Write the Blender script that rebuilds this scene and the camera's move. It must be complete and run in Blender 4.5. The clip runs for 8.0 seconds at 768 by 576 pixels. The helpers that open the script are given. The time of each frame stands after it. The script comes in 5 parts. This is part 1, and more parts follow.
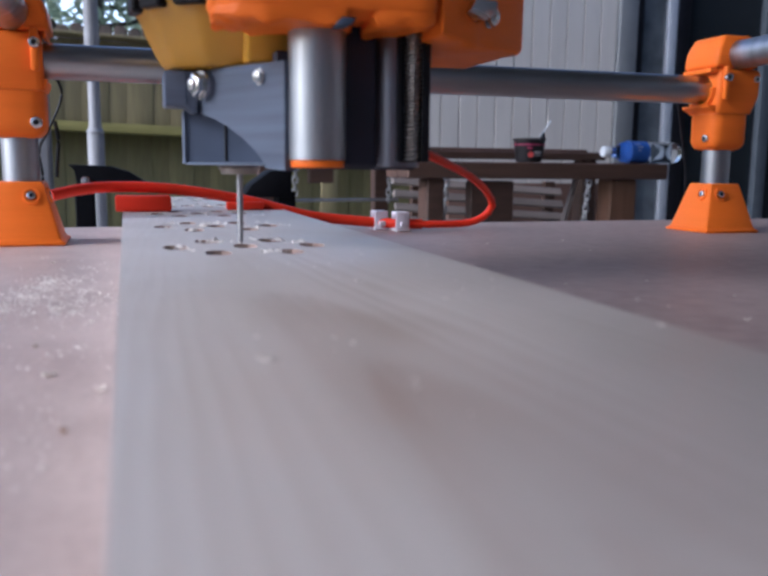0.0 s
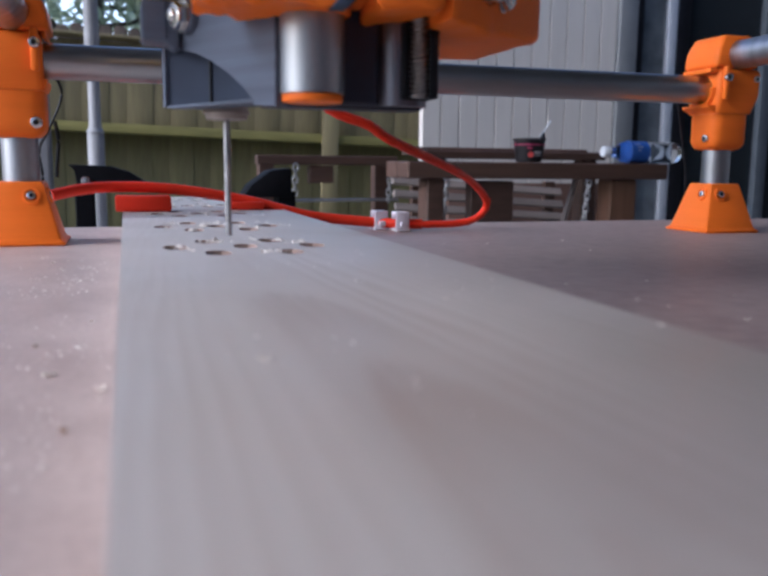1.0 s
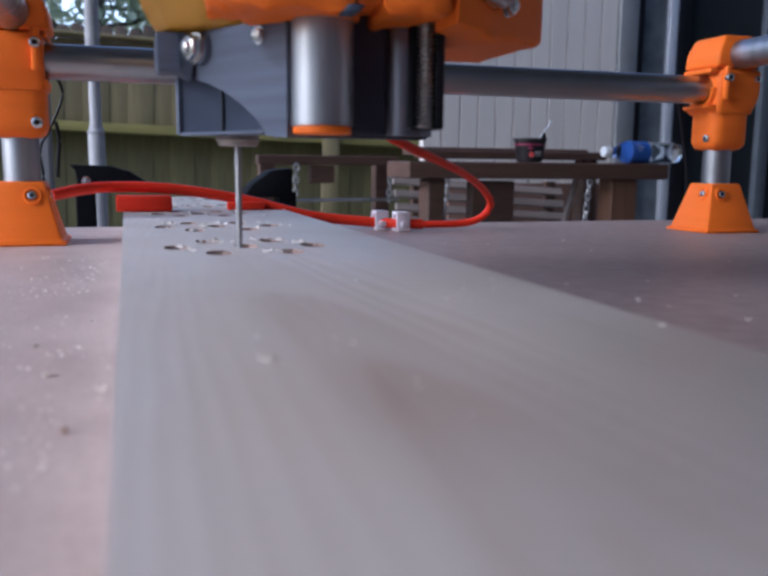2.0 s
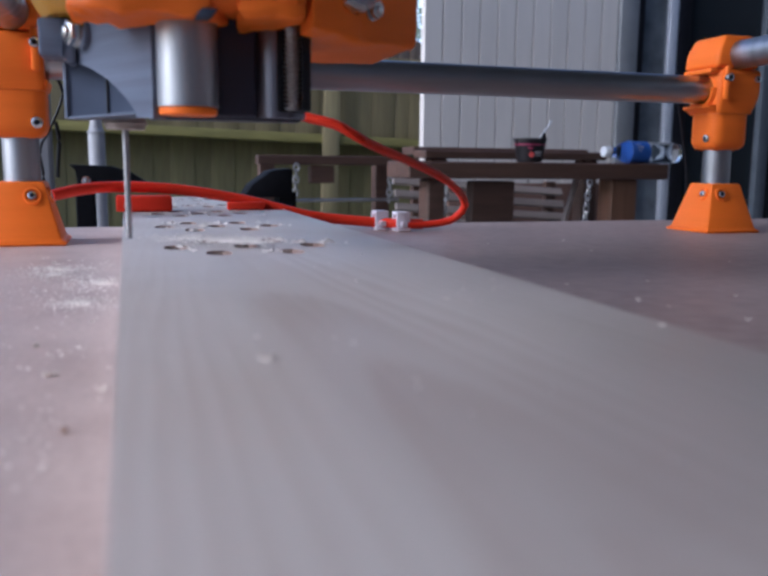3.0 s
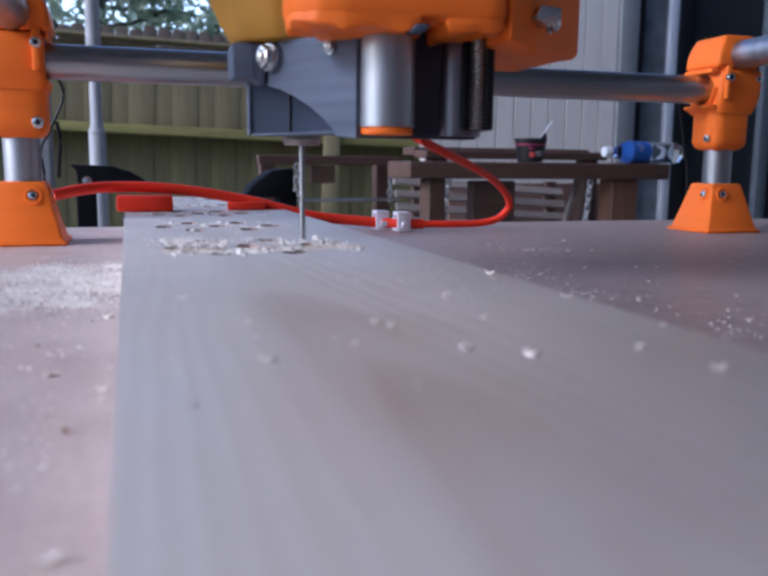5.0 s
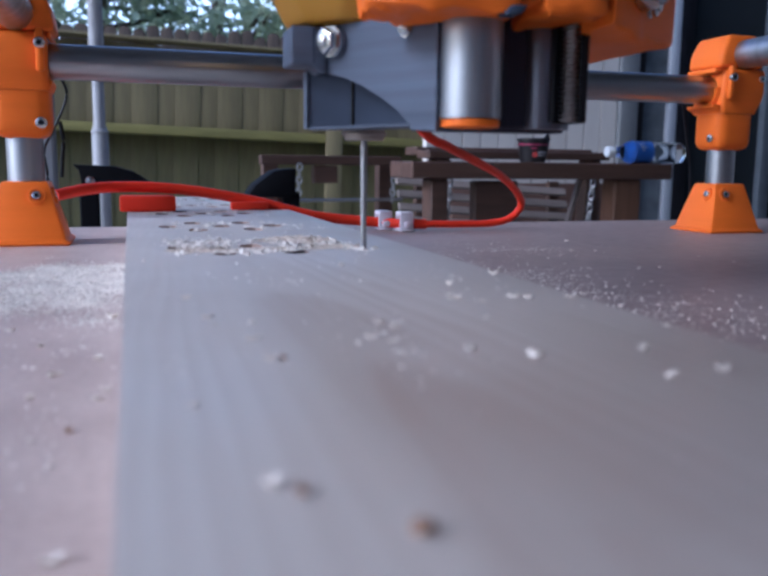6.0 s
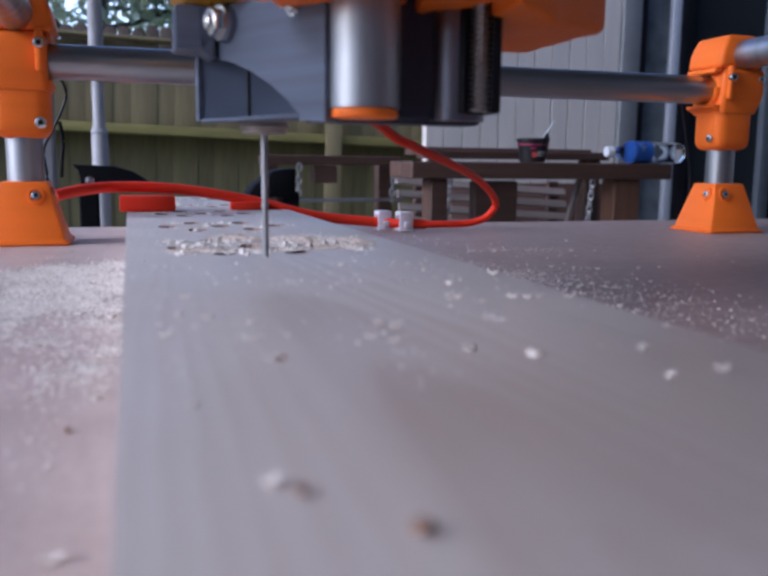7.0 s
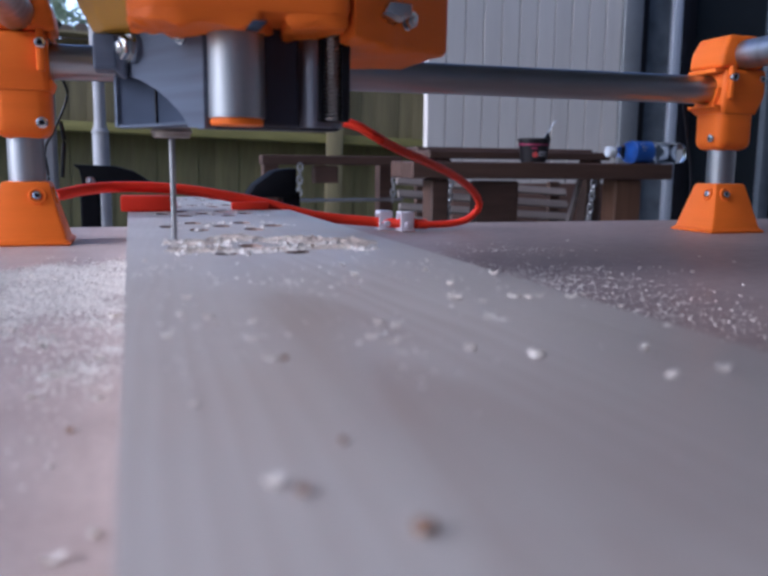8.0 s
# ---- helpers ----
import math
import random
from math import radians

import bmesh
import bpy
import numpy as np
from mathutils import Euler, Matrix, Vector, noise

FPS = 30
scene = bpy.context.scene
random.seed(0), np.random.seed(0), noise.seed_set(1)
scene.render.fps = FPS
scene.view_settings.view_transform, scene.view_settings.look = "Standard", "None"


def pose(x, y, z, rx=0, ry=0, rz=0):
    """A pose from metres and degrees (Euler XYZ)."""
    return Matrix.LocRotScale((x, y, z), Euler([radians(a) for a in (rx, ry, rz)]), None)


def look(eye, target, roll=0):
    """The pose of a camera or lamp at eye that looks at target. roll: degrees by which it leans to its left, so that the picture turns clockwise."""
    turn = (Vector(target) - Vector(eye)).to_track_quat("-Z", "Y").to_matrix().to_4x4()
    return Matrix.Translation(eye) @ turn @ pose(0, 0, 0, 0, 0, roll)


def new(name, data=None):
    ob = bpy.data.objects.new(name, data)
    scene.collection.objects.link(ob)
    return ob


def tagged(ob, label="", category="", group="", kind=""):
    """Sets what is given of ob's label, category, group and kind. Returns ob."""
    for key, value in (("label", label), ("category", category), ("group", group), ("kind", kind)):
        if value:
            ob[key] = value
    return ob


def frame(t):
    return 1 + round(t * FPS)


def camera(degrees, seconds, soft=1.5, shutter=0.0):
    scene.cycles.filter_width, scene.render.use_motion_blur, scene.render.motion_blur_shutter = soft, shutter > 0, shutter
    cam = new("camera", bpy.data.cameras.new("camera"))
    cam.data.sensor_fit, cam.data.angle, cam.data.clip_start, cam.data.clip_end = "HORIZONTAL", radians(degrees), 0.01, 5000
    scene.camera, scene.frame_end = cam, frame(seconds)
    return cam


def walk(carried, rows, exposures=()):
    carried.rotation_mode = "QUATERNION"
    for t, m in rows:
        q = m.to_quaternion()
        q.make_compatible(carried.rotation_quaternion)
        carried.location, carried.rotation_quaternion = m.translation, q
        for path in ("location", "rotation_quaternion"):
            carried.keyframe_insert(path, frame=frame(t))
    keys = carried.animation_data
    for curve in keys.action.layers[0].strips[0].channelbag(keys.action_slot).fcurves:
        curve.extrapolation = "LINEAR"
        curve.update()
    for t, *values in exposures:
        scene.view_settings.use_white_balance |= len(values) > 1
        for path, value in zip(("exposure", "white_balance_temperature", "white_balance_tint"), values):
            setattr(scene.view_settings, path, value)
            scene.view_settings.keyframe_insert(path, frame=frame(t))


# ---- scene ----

# ------------------------------------------------------------------ camera
cam = camera(50.62, 8.0, soft=2.9)
cam.data.dof.use_dof = True
cam.data.dof.focus_distance = 0.70
cam.data.dof.aperture_fstop = 15
EYE = Vector((0.0, 0.0, 0.0605))


def aim(yaw, dx=0.0):
    """Camera pose: yaw in degrees to the right of +y, tilted down 8.626."""
    a, b = radians(yaw), radians(8.626)
    eye = EYE + Vector((dx, 0, 0))
    return look(eye, eye + Vector((math.sin(a) * math.cos(b), math.cos(a) * math.cos(b), -math.sin(b))), 0.57)


walk(cam, [
    (0.0, aim(17.582)), (1.2, aim(17.582)), (1.5, aim(17.535)), (3.0, aim(17.535)), (4.7, aim(17.53)),
    (5.8, aim(17.31, -0.0003)), (6.5, aim(17.33, -0.0003)), (7.0, aim(17.34, -0.0003)),
    (7.5, aim(17.28, -0.0004)), (8.0, aim(17.28, -0.0004))],
    exposures=[(0.0, 0.54, 4600, 13.5), (0.5, 0.44, 4750, 11.5), (1.0, 0.46, 4650, 13.5), (1.5, 0.4, 4550, 14.5), (3.0, 0.38, 4550, 14.5), (3.5, 0.32, 4600, 16.5), (4.0, 0.54, 4650, 15.5), (4.5, 0.54, 4550, 16.5), (6.0, 0.38, 4300, 14.5), (6.5, 0.38, 4300, 14.5), (7.0, 0.32, 4500, 17.5), (8.0, 0.32, 4450, 16.5)])

# ------------------------------------------------------------------ light
world = bpy.data.worlds.new("overcast_sky")
scene.world = world
world.use_nodes = True
wt = world.node_tree
sky = wt.nodes.new("ShaderNodeTexSky")
sky.sky_type = "NISHITA"
sky.sun_disc = False
sky.sun_elevation = radians(30)
sky.sun_rotation = radians(-97)
sky.air_density, sky.dust_density, sky.ozone_density = 1.0, 8.0, 0.4
wt.links.new(sky.outputs[0], wt.nodes["Background"].inputs[0])
wt.nodes["Background"].inputs[1].default_value = 0.14
sun = new("sun", bpy.data.lights.new("sun", "SUN"))
sun.data.energy = 0.45
sun.data.angle = radians(25)
sun.data.color = (1.0, 0.95, 0.9)
sun.matrix_world = look((-4.0, -0.5, 2.35), (0, 0, 0))

# ------------------------------------------------------------------ materials


def material(name, base, rough=0.5, metal=0.0, vary=0.15, scale=40.0, bump=0.1, bump_scale=None,
             stretch=(1, 1, 1), second=None, alpha_glass=False, spec=None, per_object=0.0):
    m = bpy.data.materials.new(name)
    m.use_nodes = True
    nt = m.node_tree
    bs = nt.nodes["Principled BSDF"]
    bs.inputs["Roughness"].default_value = rough
    bs.inputs["Metallic"].default_value = metal
    if spec is not None:
        bs.inputs["Specular IOR Level"].default_value = spec
    co = nt.nodes.new("ShaderNodeTexCoord")
    mp = nt.nodes.new("ShaderNodeMapping")
    mp.inputs["Scale"].default_value = stretch
    nt.links.new(co.outputs["Object"], mp.inputs[0])
    n1 = nt.nodes.new("ShaderNodeTexNoise")
    n1.inputs["Scale"].default_value = scale
    n1.inputs["Detail"].default_value = 6
    n2 = nt.nodes.new("ShaderNodeTexNoise")
    n2.inputs["Scale"].default_value = scale * 0.13
    n2.inputs["Detail"].default_value = 3
    for n in (n1, n2):
        nt.links.new(mp.outputs[0], n.inputs["Vector"])
    mul = nt.nodes.new("ShaderNodeMath")
    mul.operation = "ADD"
    nt.links.new(n1.outputs[0], mul.inputs[0])
    nt.links.new(n2.outputs[0], mul.inputs[1])
    ramp = nt.nodes.new("ShaderNodeMapRange")
    ramp.inputs["From Min"].default_value = 0.65
    ramp.inputs["From Max"].default_value = 1.35
    nt.links.new(mul.outputs[0], ramp.inputs[0])
    mix = nt.nodes.new("ShaderNodeMix")
    mix.data_type = "RGBA"
    dark = tuple(c * (1 - vary) for c in base)
    light = second if second else tuple(min(1, c * (1 + vary)) for c in base)
    mix.inputs["A"].default_value = (*dark, 1)
    mix.inputs["B"].default_value = (*light, 1)
    nt.links.new(ramp.outputs[0], mix.inputs[0])
    out = mix.outputs["Result"]
    if per_object:
        oi = nt.nodes.new("ShaderNodeObjectInfo")
        hs = nt.nodes.new("ShaderNodeHueSaturation")
        mr = nt.nodes.new("ShaderNodeMapRange")
        mr.inputs["To Min"].default_value = 1 - per_object
        mr.inputs["To Max"].default_value = 1 + per_object
        nt.links.new(oi.outputs["Random"], mr.inputs[0])
        nt.links.new(mr.outputs[0], hs.inputs["Value"])
        nt.links.new(out, hs.inputs["Color"])
        out = hs.outputs[0]
    nt.links.new(out, bs.inputs["Base Color"])
    rr = nt.nodes.new("ShaderNodeMapRange")
    rr.inputs["To Min"].default_value = max(0.02, rough - 0.08)
    rr.inputs["To Max"].default_value = min(1, rough + 0.1)
    nt.links.new(n2.outputs[0], rr.inputs[0])
    nt.links.new(rr.outputs[0], bs.inputs["Roughness"])
    if bump:
        bp = nt.nodes.new("ShaderNodeBump")
        bp.inputs["Strength"].default_value = bump
        bp.inputs["Distance"].default_value = 0.002
        nb = n1
        if bump_scale:
            nb = nt.nodes.new("ShaderNodeTexNoise")
            nb.inputs["Scale"].default_value = bump_scale
            nb.inputs["Detail"].default_value = 4
            nt.links.new(mp.outputs[0], nb.inputs["Vector"])
        nt.links.new(nb.outputs[0], bp.inputs["Height"])
        nt.links.new(bp.outputs[0], bs.inputs["Normal"])
    return m


def glass_material(name, tint=(0.95, 0.97, 1.0), rough=0.03):
    m = bpy.data.materials.new(name)
    m.use_nodes = True
    bs = m.node_tree.nodes["Principled BSDF"]
    bs.inputs["Base Color"].default_value = (*tint, 1)
    bs.inputs["Transmission Weight"].default_value = 1.0
    bs.inputs["Roughness"].default_value = rough
    bs.inputs["IOR"].default_value = 1.16
    return m


def calc(nt, op, a, b=None, c=None):
    """A math node; each of a, b, c is a number or a socket."""
    n = nt.nodes.new("ShaderNodeMath")
    n.operation = op
    for k, v in enumerate((a, b, c)):
        if v is None:
            continue
        if isinstance(v, (int, float)):
            n.inputs[k].default_value = v
        else:
            nt.links.new(v, n.inputs[k])
    return n.outputs[0]


def ease(nt, v, lo, hi, out_lo=0.0, out_hi=1.0):
    """A smooth step of a socket from lo to hi."""
    n = nt.nodes.new("ShaderNodeMapRange")
    n.interpolation_type = "SMOOTHSTEP"
    n.inputs["From Min"].default_value, n.inputs["From Max"].default_value = lo, hi
    n.inputs["To Min"].default_value, n.inputs["To Max"].default_value = out_lo, out_hi
    nt.links.new(v, n.inputs[0])
    return n.outputs[0]


def noise_of(nt, vec, scale, detail=4):
    n = nt.nodes.new("ShaderNodeTexNoise")
    n.inputs["Scale"].default_value, n.inputs["Detail"].default_value = scale, detail
    nt.links.new(vec, n.inputs["Vector"])
    return n.outputs[0]


def blend(nt, fac, a, b):
    n = nt.nodes.new("ShaderNodeMix")
    n.data_type = "RGBA"
    nt.links.new(fac, n.inputs[0])
    for v, key in ((a, "A"), (b, "B")):
        if isinstance(v, tuple):
            n.inputs[key].default_value = (*v, 1)
        else:
            nt.links.new(v, n.inputs[key])
    return n.outputs["Result"]


def pine_material():
    """Flat-sawn pale pine: year rings cut into long nested arches along y, pinkish heart, fine pores."""
    m = bpy.data.materials.new("pale_pine")
    m.use_nodes = True
    nt = m.node_tree
    bs = nt.nodes["Principled BSDF"]
    co = nt.nodes.new("ShaderNodeTexCoord").outputs["Object"]
    mp = nt.nodes.new("ShaderNodeMapping")
    mp.inputs["Scale"].default_value = (1, 0.045, 1)
    nt.links.new(co, mp.inputs[0])
    sep = nt.nodes.new("ShaderNodeSeparateXYZ")
    nt.links.new(co, sep.inputs[0])
    x, y = sep.outputs["X"], sep.outputs["Y"]
    slow_map = nt.nodes.new("ShaderNodeMapping")
    slow_map.inputs["Scale"].default_value = (1, 0.22, 1)
    nt.links.new(co, slow_map.inputs[0])
    slow = noise_of(nt, slow_map.outputs[0], 16, 2)
    wave = noise_of(nt, mp.outputs[0], 45, 3)
    fine = noise_of(nt, mp.outputs[0], 420, 5)
    u = calc(nt, "ADD", calc(nt, "SUBTRACT", x, 0.050), calc(nt, "MULTIPLY", calc(nt, "SUBTRACT", slow, 0.5), 0.016))
    arch = calc(nt, "MULTIPLY_ADD", calc(nt, "POWER", calc(nt, "ABSOLUTE", u), 1.6), 80.0, y)
    arch = calc(nt, "MULTIPLY_ADD", wave, 0.22, arch)
    ring = calc(nt, "FRACT", calc(nt, "DIVIDE", arch, 0.105))
    late = calc(nt, "MULTIPLY", ease(nt, ring, 0.15, 0.82), ease(nt, ring, 1.0, 0.86))
    late = calc(nt, "MULTIPLY", late, ease(nt, fine, 0.30, 0.62, 0.55, 1.0))
    late = calc(nt, "MULTIPLY", late, ease(nt, wave, 0.3, 0.7, 0.25, 0.9))
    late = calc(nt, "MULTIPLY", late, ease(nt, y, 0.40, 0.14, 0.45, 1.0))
    wood = blend(nt, late, (0.48, 0.425, 0.37), (0.325, 0.25, 0.193))
    # Left edge mixed paler: the sheen along it is painted into the colour.
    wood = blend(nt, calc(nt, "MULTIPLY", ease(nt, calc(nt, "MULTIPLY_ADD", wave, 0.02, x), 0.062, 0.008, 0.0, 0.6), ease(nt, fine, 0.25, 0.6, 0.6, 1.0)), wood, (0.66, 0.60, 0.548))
    heart = calc(nt, "MULTIPLY", ease(nt, calc(nt, "ABSOLUTE", calc(nt, "SUBTRACT", u, 0.012)), 0.050, 0.0), ease(nt, calc(nt, "MULTIPLY_ADD", wave, 0.12, y), 0.36, 0.10))
    wood = blend(nt, calc(nt, "MULTIPLY", heart, ease(nt, calc(nt, "MULTIPLY_ADD", ring, 0.25, wave), 0.35, 0.85, 0.15, 0.9)), wood, (0.415, 0.315, 0.25))
    # Shade on the near right of the plank, put into the wood colour.
    right_shade = calc(nt, "MULTIPLY", ease(nt, calc(nt, "MULTIPLY_ADD", wave, 0.05, x), 0.035, 0.105, 0.0, 0.75), ease(nt, y, 0.23, 0.06))
    wood = blend(nt, right_shade, wood, (0.285, 0.243, 0.21))
    dust = calc(nt, "MULTIPLY", ease(nt, noise_of(nt, co, 14, 6), 0.33, 0.72, 0.05, 0.6), ease(nt, y, 0.12, 0.30, 0.6, 1.0))
    wood = blend(nt, dust, wood, (0.57, 0.525, 0.485))
    nt.links.new(wood, bs.inputs["Base Color"])
    nt.links.new(ease(nt, dust, 0.0, 0.5, 0.40, 0.58), bs.inputs["Roughness"])
    bs.inputs["Specular IOR Level"].default_value = 0.95
    bp = nt.nodes.new("ShaderNodeBump")
    bp.inputs["Strength"].default_value = 0.12
    bp.inputs["Distance"].default_value = 0.0006
    nt.links.new(fine, bp.inputs["Height"])
    nt.links.new(bp.outputs[0], bs.inputs["Normal"])
    return m


def dust_and_sheen(m):
    """Pale sawdust film, thin right; thick left, where reflected brightness is also in the colour."""
    nt = m.node_tree
    bs = nt.nodes["Principled BSDF"]
    old = bs.inputs["Base Color"].links[0].from_socket
    co = nt.nodes.new("ShaderNodeTexCoord")
    sep = nt.nodes.new("ShaderNodeSeparateXYZ")
    nt.links.new(co.outputs["Object"], sep.inputs[0])
    side = nt.nodes.new("ShaderNodeMapRange")
    side.interpolation_type = "SMOOTHSTEP"
    side.inputs["From Min"].default_value, side.inputs["From Max"].default_value = 0.10, -0.02
    side.inputs["To Min"].default_value, side.inputs["To Max"].default_value = 0.05, 0.72
    nt.links.new(sep.outputs["X"], side.inputs[0])
    n = nt.nodes.new("ShaderNodeTexNoise")
    n.inputs["Scale"].default_value, n.inputs["Detail"].default_value = 22, 8
    nt.links.new(co.outputs["Object"], n.inputs["Vector"])
    mr = nt.nodes.new("ShaderNodeMapRange")
    mr.inputs["From Min"].default_value, mr.inputs["From Max"].default_value = 0.25, 0.65
    mr.inputs["To Min"].default_value = 0.35
    nt.links.new(n.outputs[0], mr.inputs[0])
    fine = nt.nodes.new("ShaderNodeTexNoise")
    fine.inputs["Scale"].default_value, fine.inputs["Detail"].default_value = 380, 5
    nt.links.new(co.outputs["Object"], fine.inputs["Vector"])
    fr = nt.nodes.new("ShaderNodeMapRange")
    fr.inputs["From Min"].default_value, fr.inputs["From Max"].default_value = 0.38, 0.60
    fr.inputs["To Min"].default_value, fr.inputs["To Max"].default_value = 0.72, 1.12
    nt.links.new(fine.outputs[0], fr.inputs[0])
    mu0 = nt.nodes.new("ShaderNodeMath")
    mu0.operation = "MULTIPLY"
    nt.links.new(mr.outputs[0], mu0.inputs[0])
    nt.links.new(fr.outputs[0], mu0.inputs[1])
    mu = nt.nodes.new("ShaderNodeMath")
    mu.operation = "MULTIPLY"
    mu.use_clamp = True
    nt.links.new(side.outputs[0], mu.inputs[0])
    nt.links.new(mu0.outputs[0], mu.inputs[1])
    mix = nt.nodes.new("ShaderNodeMix")
    mix.data_type = "RGBA"
    mix.inputs["B"].default_value = (0.62, 0.51, 0.45, 1)
    nt.links.new(mu.outputs[0], mix.inputs[0])
    nt.links.new(old, mix.inputs["A"])
    nt.links.new(mix.outputs["Result"], bs.inputs["Base Color"])


ORANGE = material("orange_print_plastic", (0.86, 0.180, 0.004), 0.5, spec=0.2, vary=0.08, scale=30, bump=0.15, bump_scale=350, stretch=(0.12, 0.12, 3.0))
GREY = material("grey_print_plastic", (0.112, 0.132, 0.182), 0.58, vary=0.32, scale=55, spec=0.25, bump=0.12, bump_scale=350, stretch=(0.12, 0.12, 3.0))
# Mount grey made darker: the shade of its recesses is in the colour.
RECESSGREY = material("shaded_recess_grey", (0.070, 0.084, 0.122), 0.85, vary=0.2, scale=40, bump=0.08, spec=0.08)
YELLOW = material("yellow_tool_plastic", (0.46, 0.235, 0.007), 0.4, vary=0.08, scale=60, bump=0.05)
STEEL = material("galvanised_steel_tube", (0.37, 0.385, 0.41), 0.40, metal=1.0, vary=0.42, scale=75, bump=0.10, stretch=(1, 1, 0.10))
RAIL = material("galvanised_rail", (0.42, 0.435, 0.46), 0.30, metal=1.0, vary=0.35, scale=50, bump=0.04, stretch=(0.12, 1, 1))
SHADETUBE = material("shaded_steel_tube", (0.20, 0.20, 0.23), 0.3, metal=1.0, vary=0.25, scale=60, bump=0.04, stretch=(1, 1, 0.15))
ZINC = material("zinc_bolt", (0.62, 0.62, 0.62), 0.25, metal=1.0, vary=0.15, scale=200, bump=0.05)
BITSTEEL = material("carbide_bit", (0.34, 0.34, 0.35), 0.45, metal=1.0, vary=0.15, scale=300, bump=0.05)
NUT = material("dull_collet_steel", (0.34, 0.30, 0.27), 0.45, metal=0.6, vary=0.2, scale=150, bump=0.1)
BLACK = material("black_plastic", (0.006, 0.006, 0.009), 0.42, vary=0.3, scale=60, bump=0.08, spec=0.24)
NAVY = material("dark_blue_plate", (0.012, 0.013, 0.03), 0.5, vary=0.3, scale=60, bump=0.05)
SCREW = material("oiled_screw_steel", (0.55, 0.53, 0.51), 0.3, metal=0.9, vary=0.2, scale=200, bump=0.05)
RED = material("red_plastic_band", (0.74, 0.036, 0.005), 0.5, spec=0.25, vary=0.12, scale=40, bump=0.06)
CLIP = material("translucent_white_clip", (0.72, 0.68, 0.74), 0.4, vary=0.06, scale=80, bump=0.05)
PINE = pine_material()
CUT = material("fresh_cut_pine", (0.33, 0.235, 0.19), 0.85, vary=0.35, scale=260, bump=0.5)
CHIP = material("pine_chip", (0.70, 0.64, 0.57), 0.9, vary=0.25, scale=300, bump=0.2, per_object=0.15)
HEAP = material("heaped_shavings", (0.66, 0.575, 0.49), 0.95, vary=0.4, scale=350, bump=0.3)
DUST = material("pale_sawdust", (0.74, 0.69, 0.635), 0.95, vary=0.3, scale=300, bump=0.2, per_object=0.1)
SHAVING = material("dull_pine_shaving", (0.70, 0.63, 0.56), 0.9, vary=0.25, scale=300, bump=0.2, per_object=0.1)
TANCHIP = material("tan_knot_chip", (0.34, 0.225, 0.155), 0.9, vary=0.35, scale=260, bump=0.3, per_object=0.1)
TABLE = material("brown_fibre_board", (0.345, 0.25, 0.213), 0.48, spec=0.5, vary=0.2, scale=90, bump=0.12, bump_scale=500, second=(0.43, 0.335, 0.298))
dust_and_sheen(TABLE)
# Lower boards: same settings as the upper ones, darker base.
FENCELOW = material("darker_lower_boards", (0.18, 0.145, 0.072), 0.85, vary=0.40, scale=16, second=(0.175, 0.158, 0.062), bump=0.4, stretch=(3, 3, 0.25), per_object=0.09)
FENCE = material("mossy_fence_wood", (0.295, 0.228, 0.122), 0.85, vary=0.40, scale=16, second=(0.26, 0.222, 0.098), bump=0.4, stretch=(3, 3, 0.25), per_object=0.09)
FENCERAIL = material("mossy_rail_wood", (0.225, 0.198, 0.055), 0.85, vary=0.3, scale=16, bump=0.4, stretch=(0.25, 3, 3))
FENCEBACK = material("weathered_brown_palings", (0.115, 0.085, 0.062), 0.9, vary=0.4, scale=14, bump=0.4, stretch=(3, 3, 0.25), per_object=0.2)
BROWN = material("stained_brown_wood", (0.085, 0.045, 0.030), 0.6, vary=0.35, scale=22, bump=0.3, stretch=(0.3, 3, 3), per_object=0.12)
SLAT = material("weathered_slat_wood", (0.235, 0.195, 0.17), 0.75, vary=0.25, scale=25, bump=0.3, stretch=(0.3, 3, 3), per_object=0.12)
SIDING = material("cream_painted_siding", (0.565, 0.525, 0.47), 0.6, vary=0.06, scale=10, bump=0.1, stretch=(2, 2, 0.3), per_object=0.03)
TRIM = material("grey_aluminium_frame", (0.19, 0.195, 0.20), 0.5, metal=0.1, vary=0.1, scale=20, bump=0.05)
WHITEFRAME = material("white_aluminium_frame", (0.68, 0.70, 0.73), 0.4, vary=0.06, scale=20, bump=0.05)
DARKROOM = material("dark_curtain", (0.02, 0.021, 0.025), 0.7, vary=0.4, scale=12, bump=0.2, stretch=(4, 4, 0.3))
POSTPAINT = material("grey_painted_post", (0.27, 0.27, 0.285), 0.55, vary=0.15, scale=25, bump=0.1)
PALEPOST = material("pale_painted_post", (0.36, 0.355, 0.36), 0.55, vary=0.18, scale=25, bump=0.12)
DARKFRAME = material("dark_slate_frame", (0.07, 0.08, 0.095), 0.5, vary=0.2, scale=15, bump=0.05)
WARMWOOD = material("warm_brown_timber", (0.15, 0.075, 0.042), 0.6, vary=0.4, scale=18, bump=0.3, stretch=(3, 3, 0.3))
CONCRETE = material("patio_concrete", (0.28, 0.27, 0.25), 0.85, vary=0.25, scale=8, bump=0.3)
EARTH = material("lawn_earth", (0.07, 0.085, 0.035), 0.95, vary=0.4, scale=3, bump=0.6)
BARK = material("tree_bark", (0.09, 0.07, 0.05), 0.9, vary=0.3, scale=12, bump=0.6)
LEAF = material("green_leaves", (0.26, 0.30, 0.18), 0.6, vary=0.5, scale=2.0, bump=0.0, per_object=0.2)
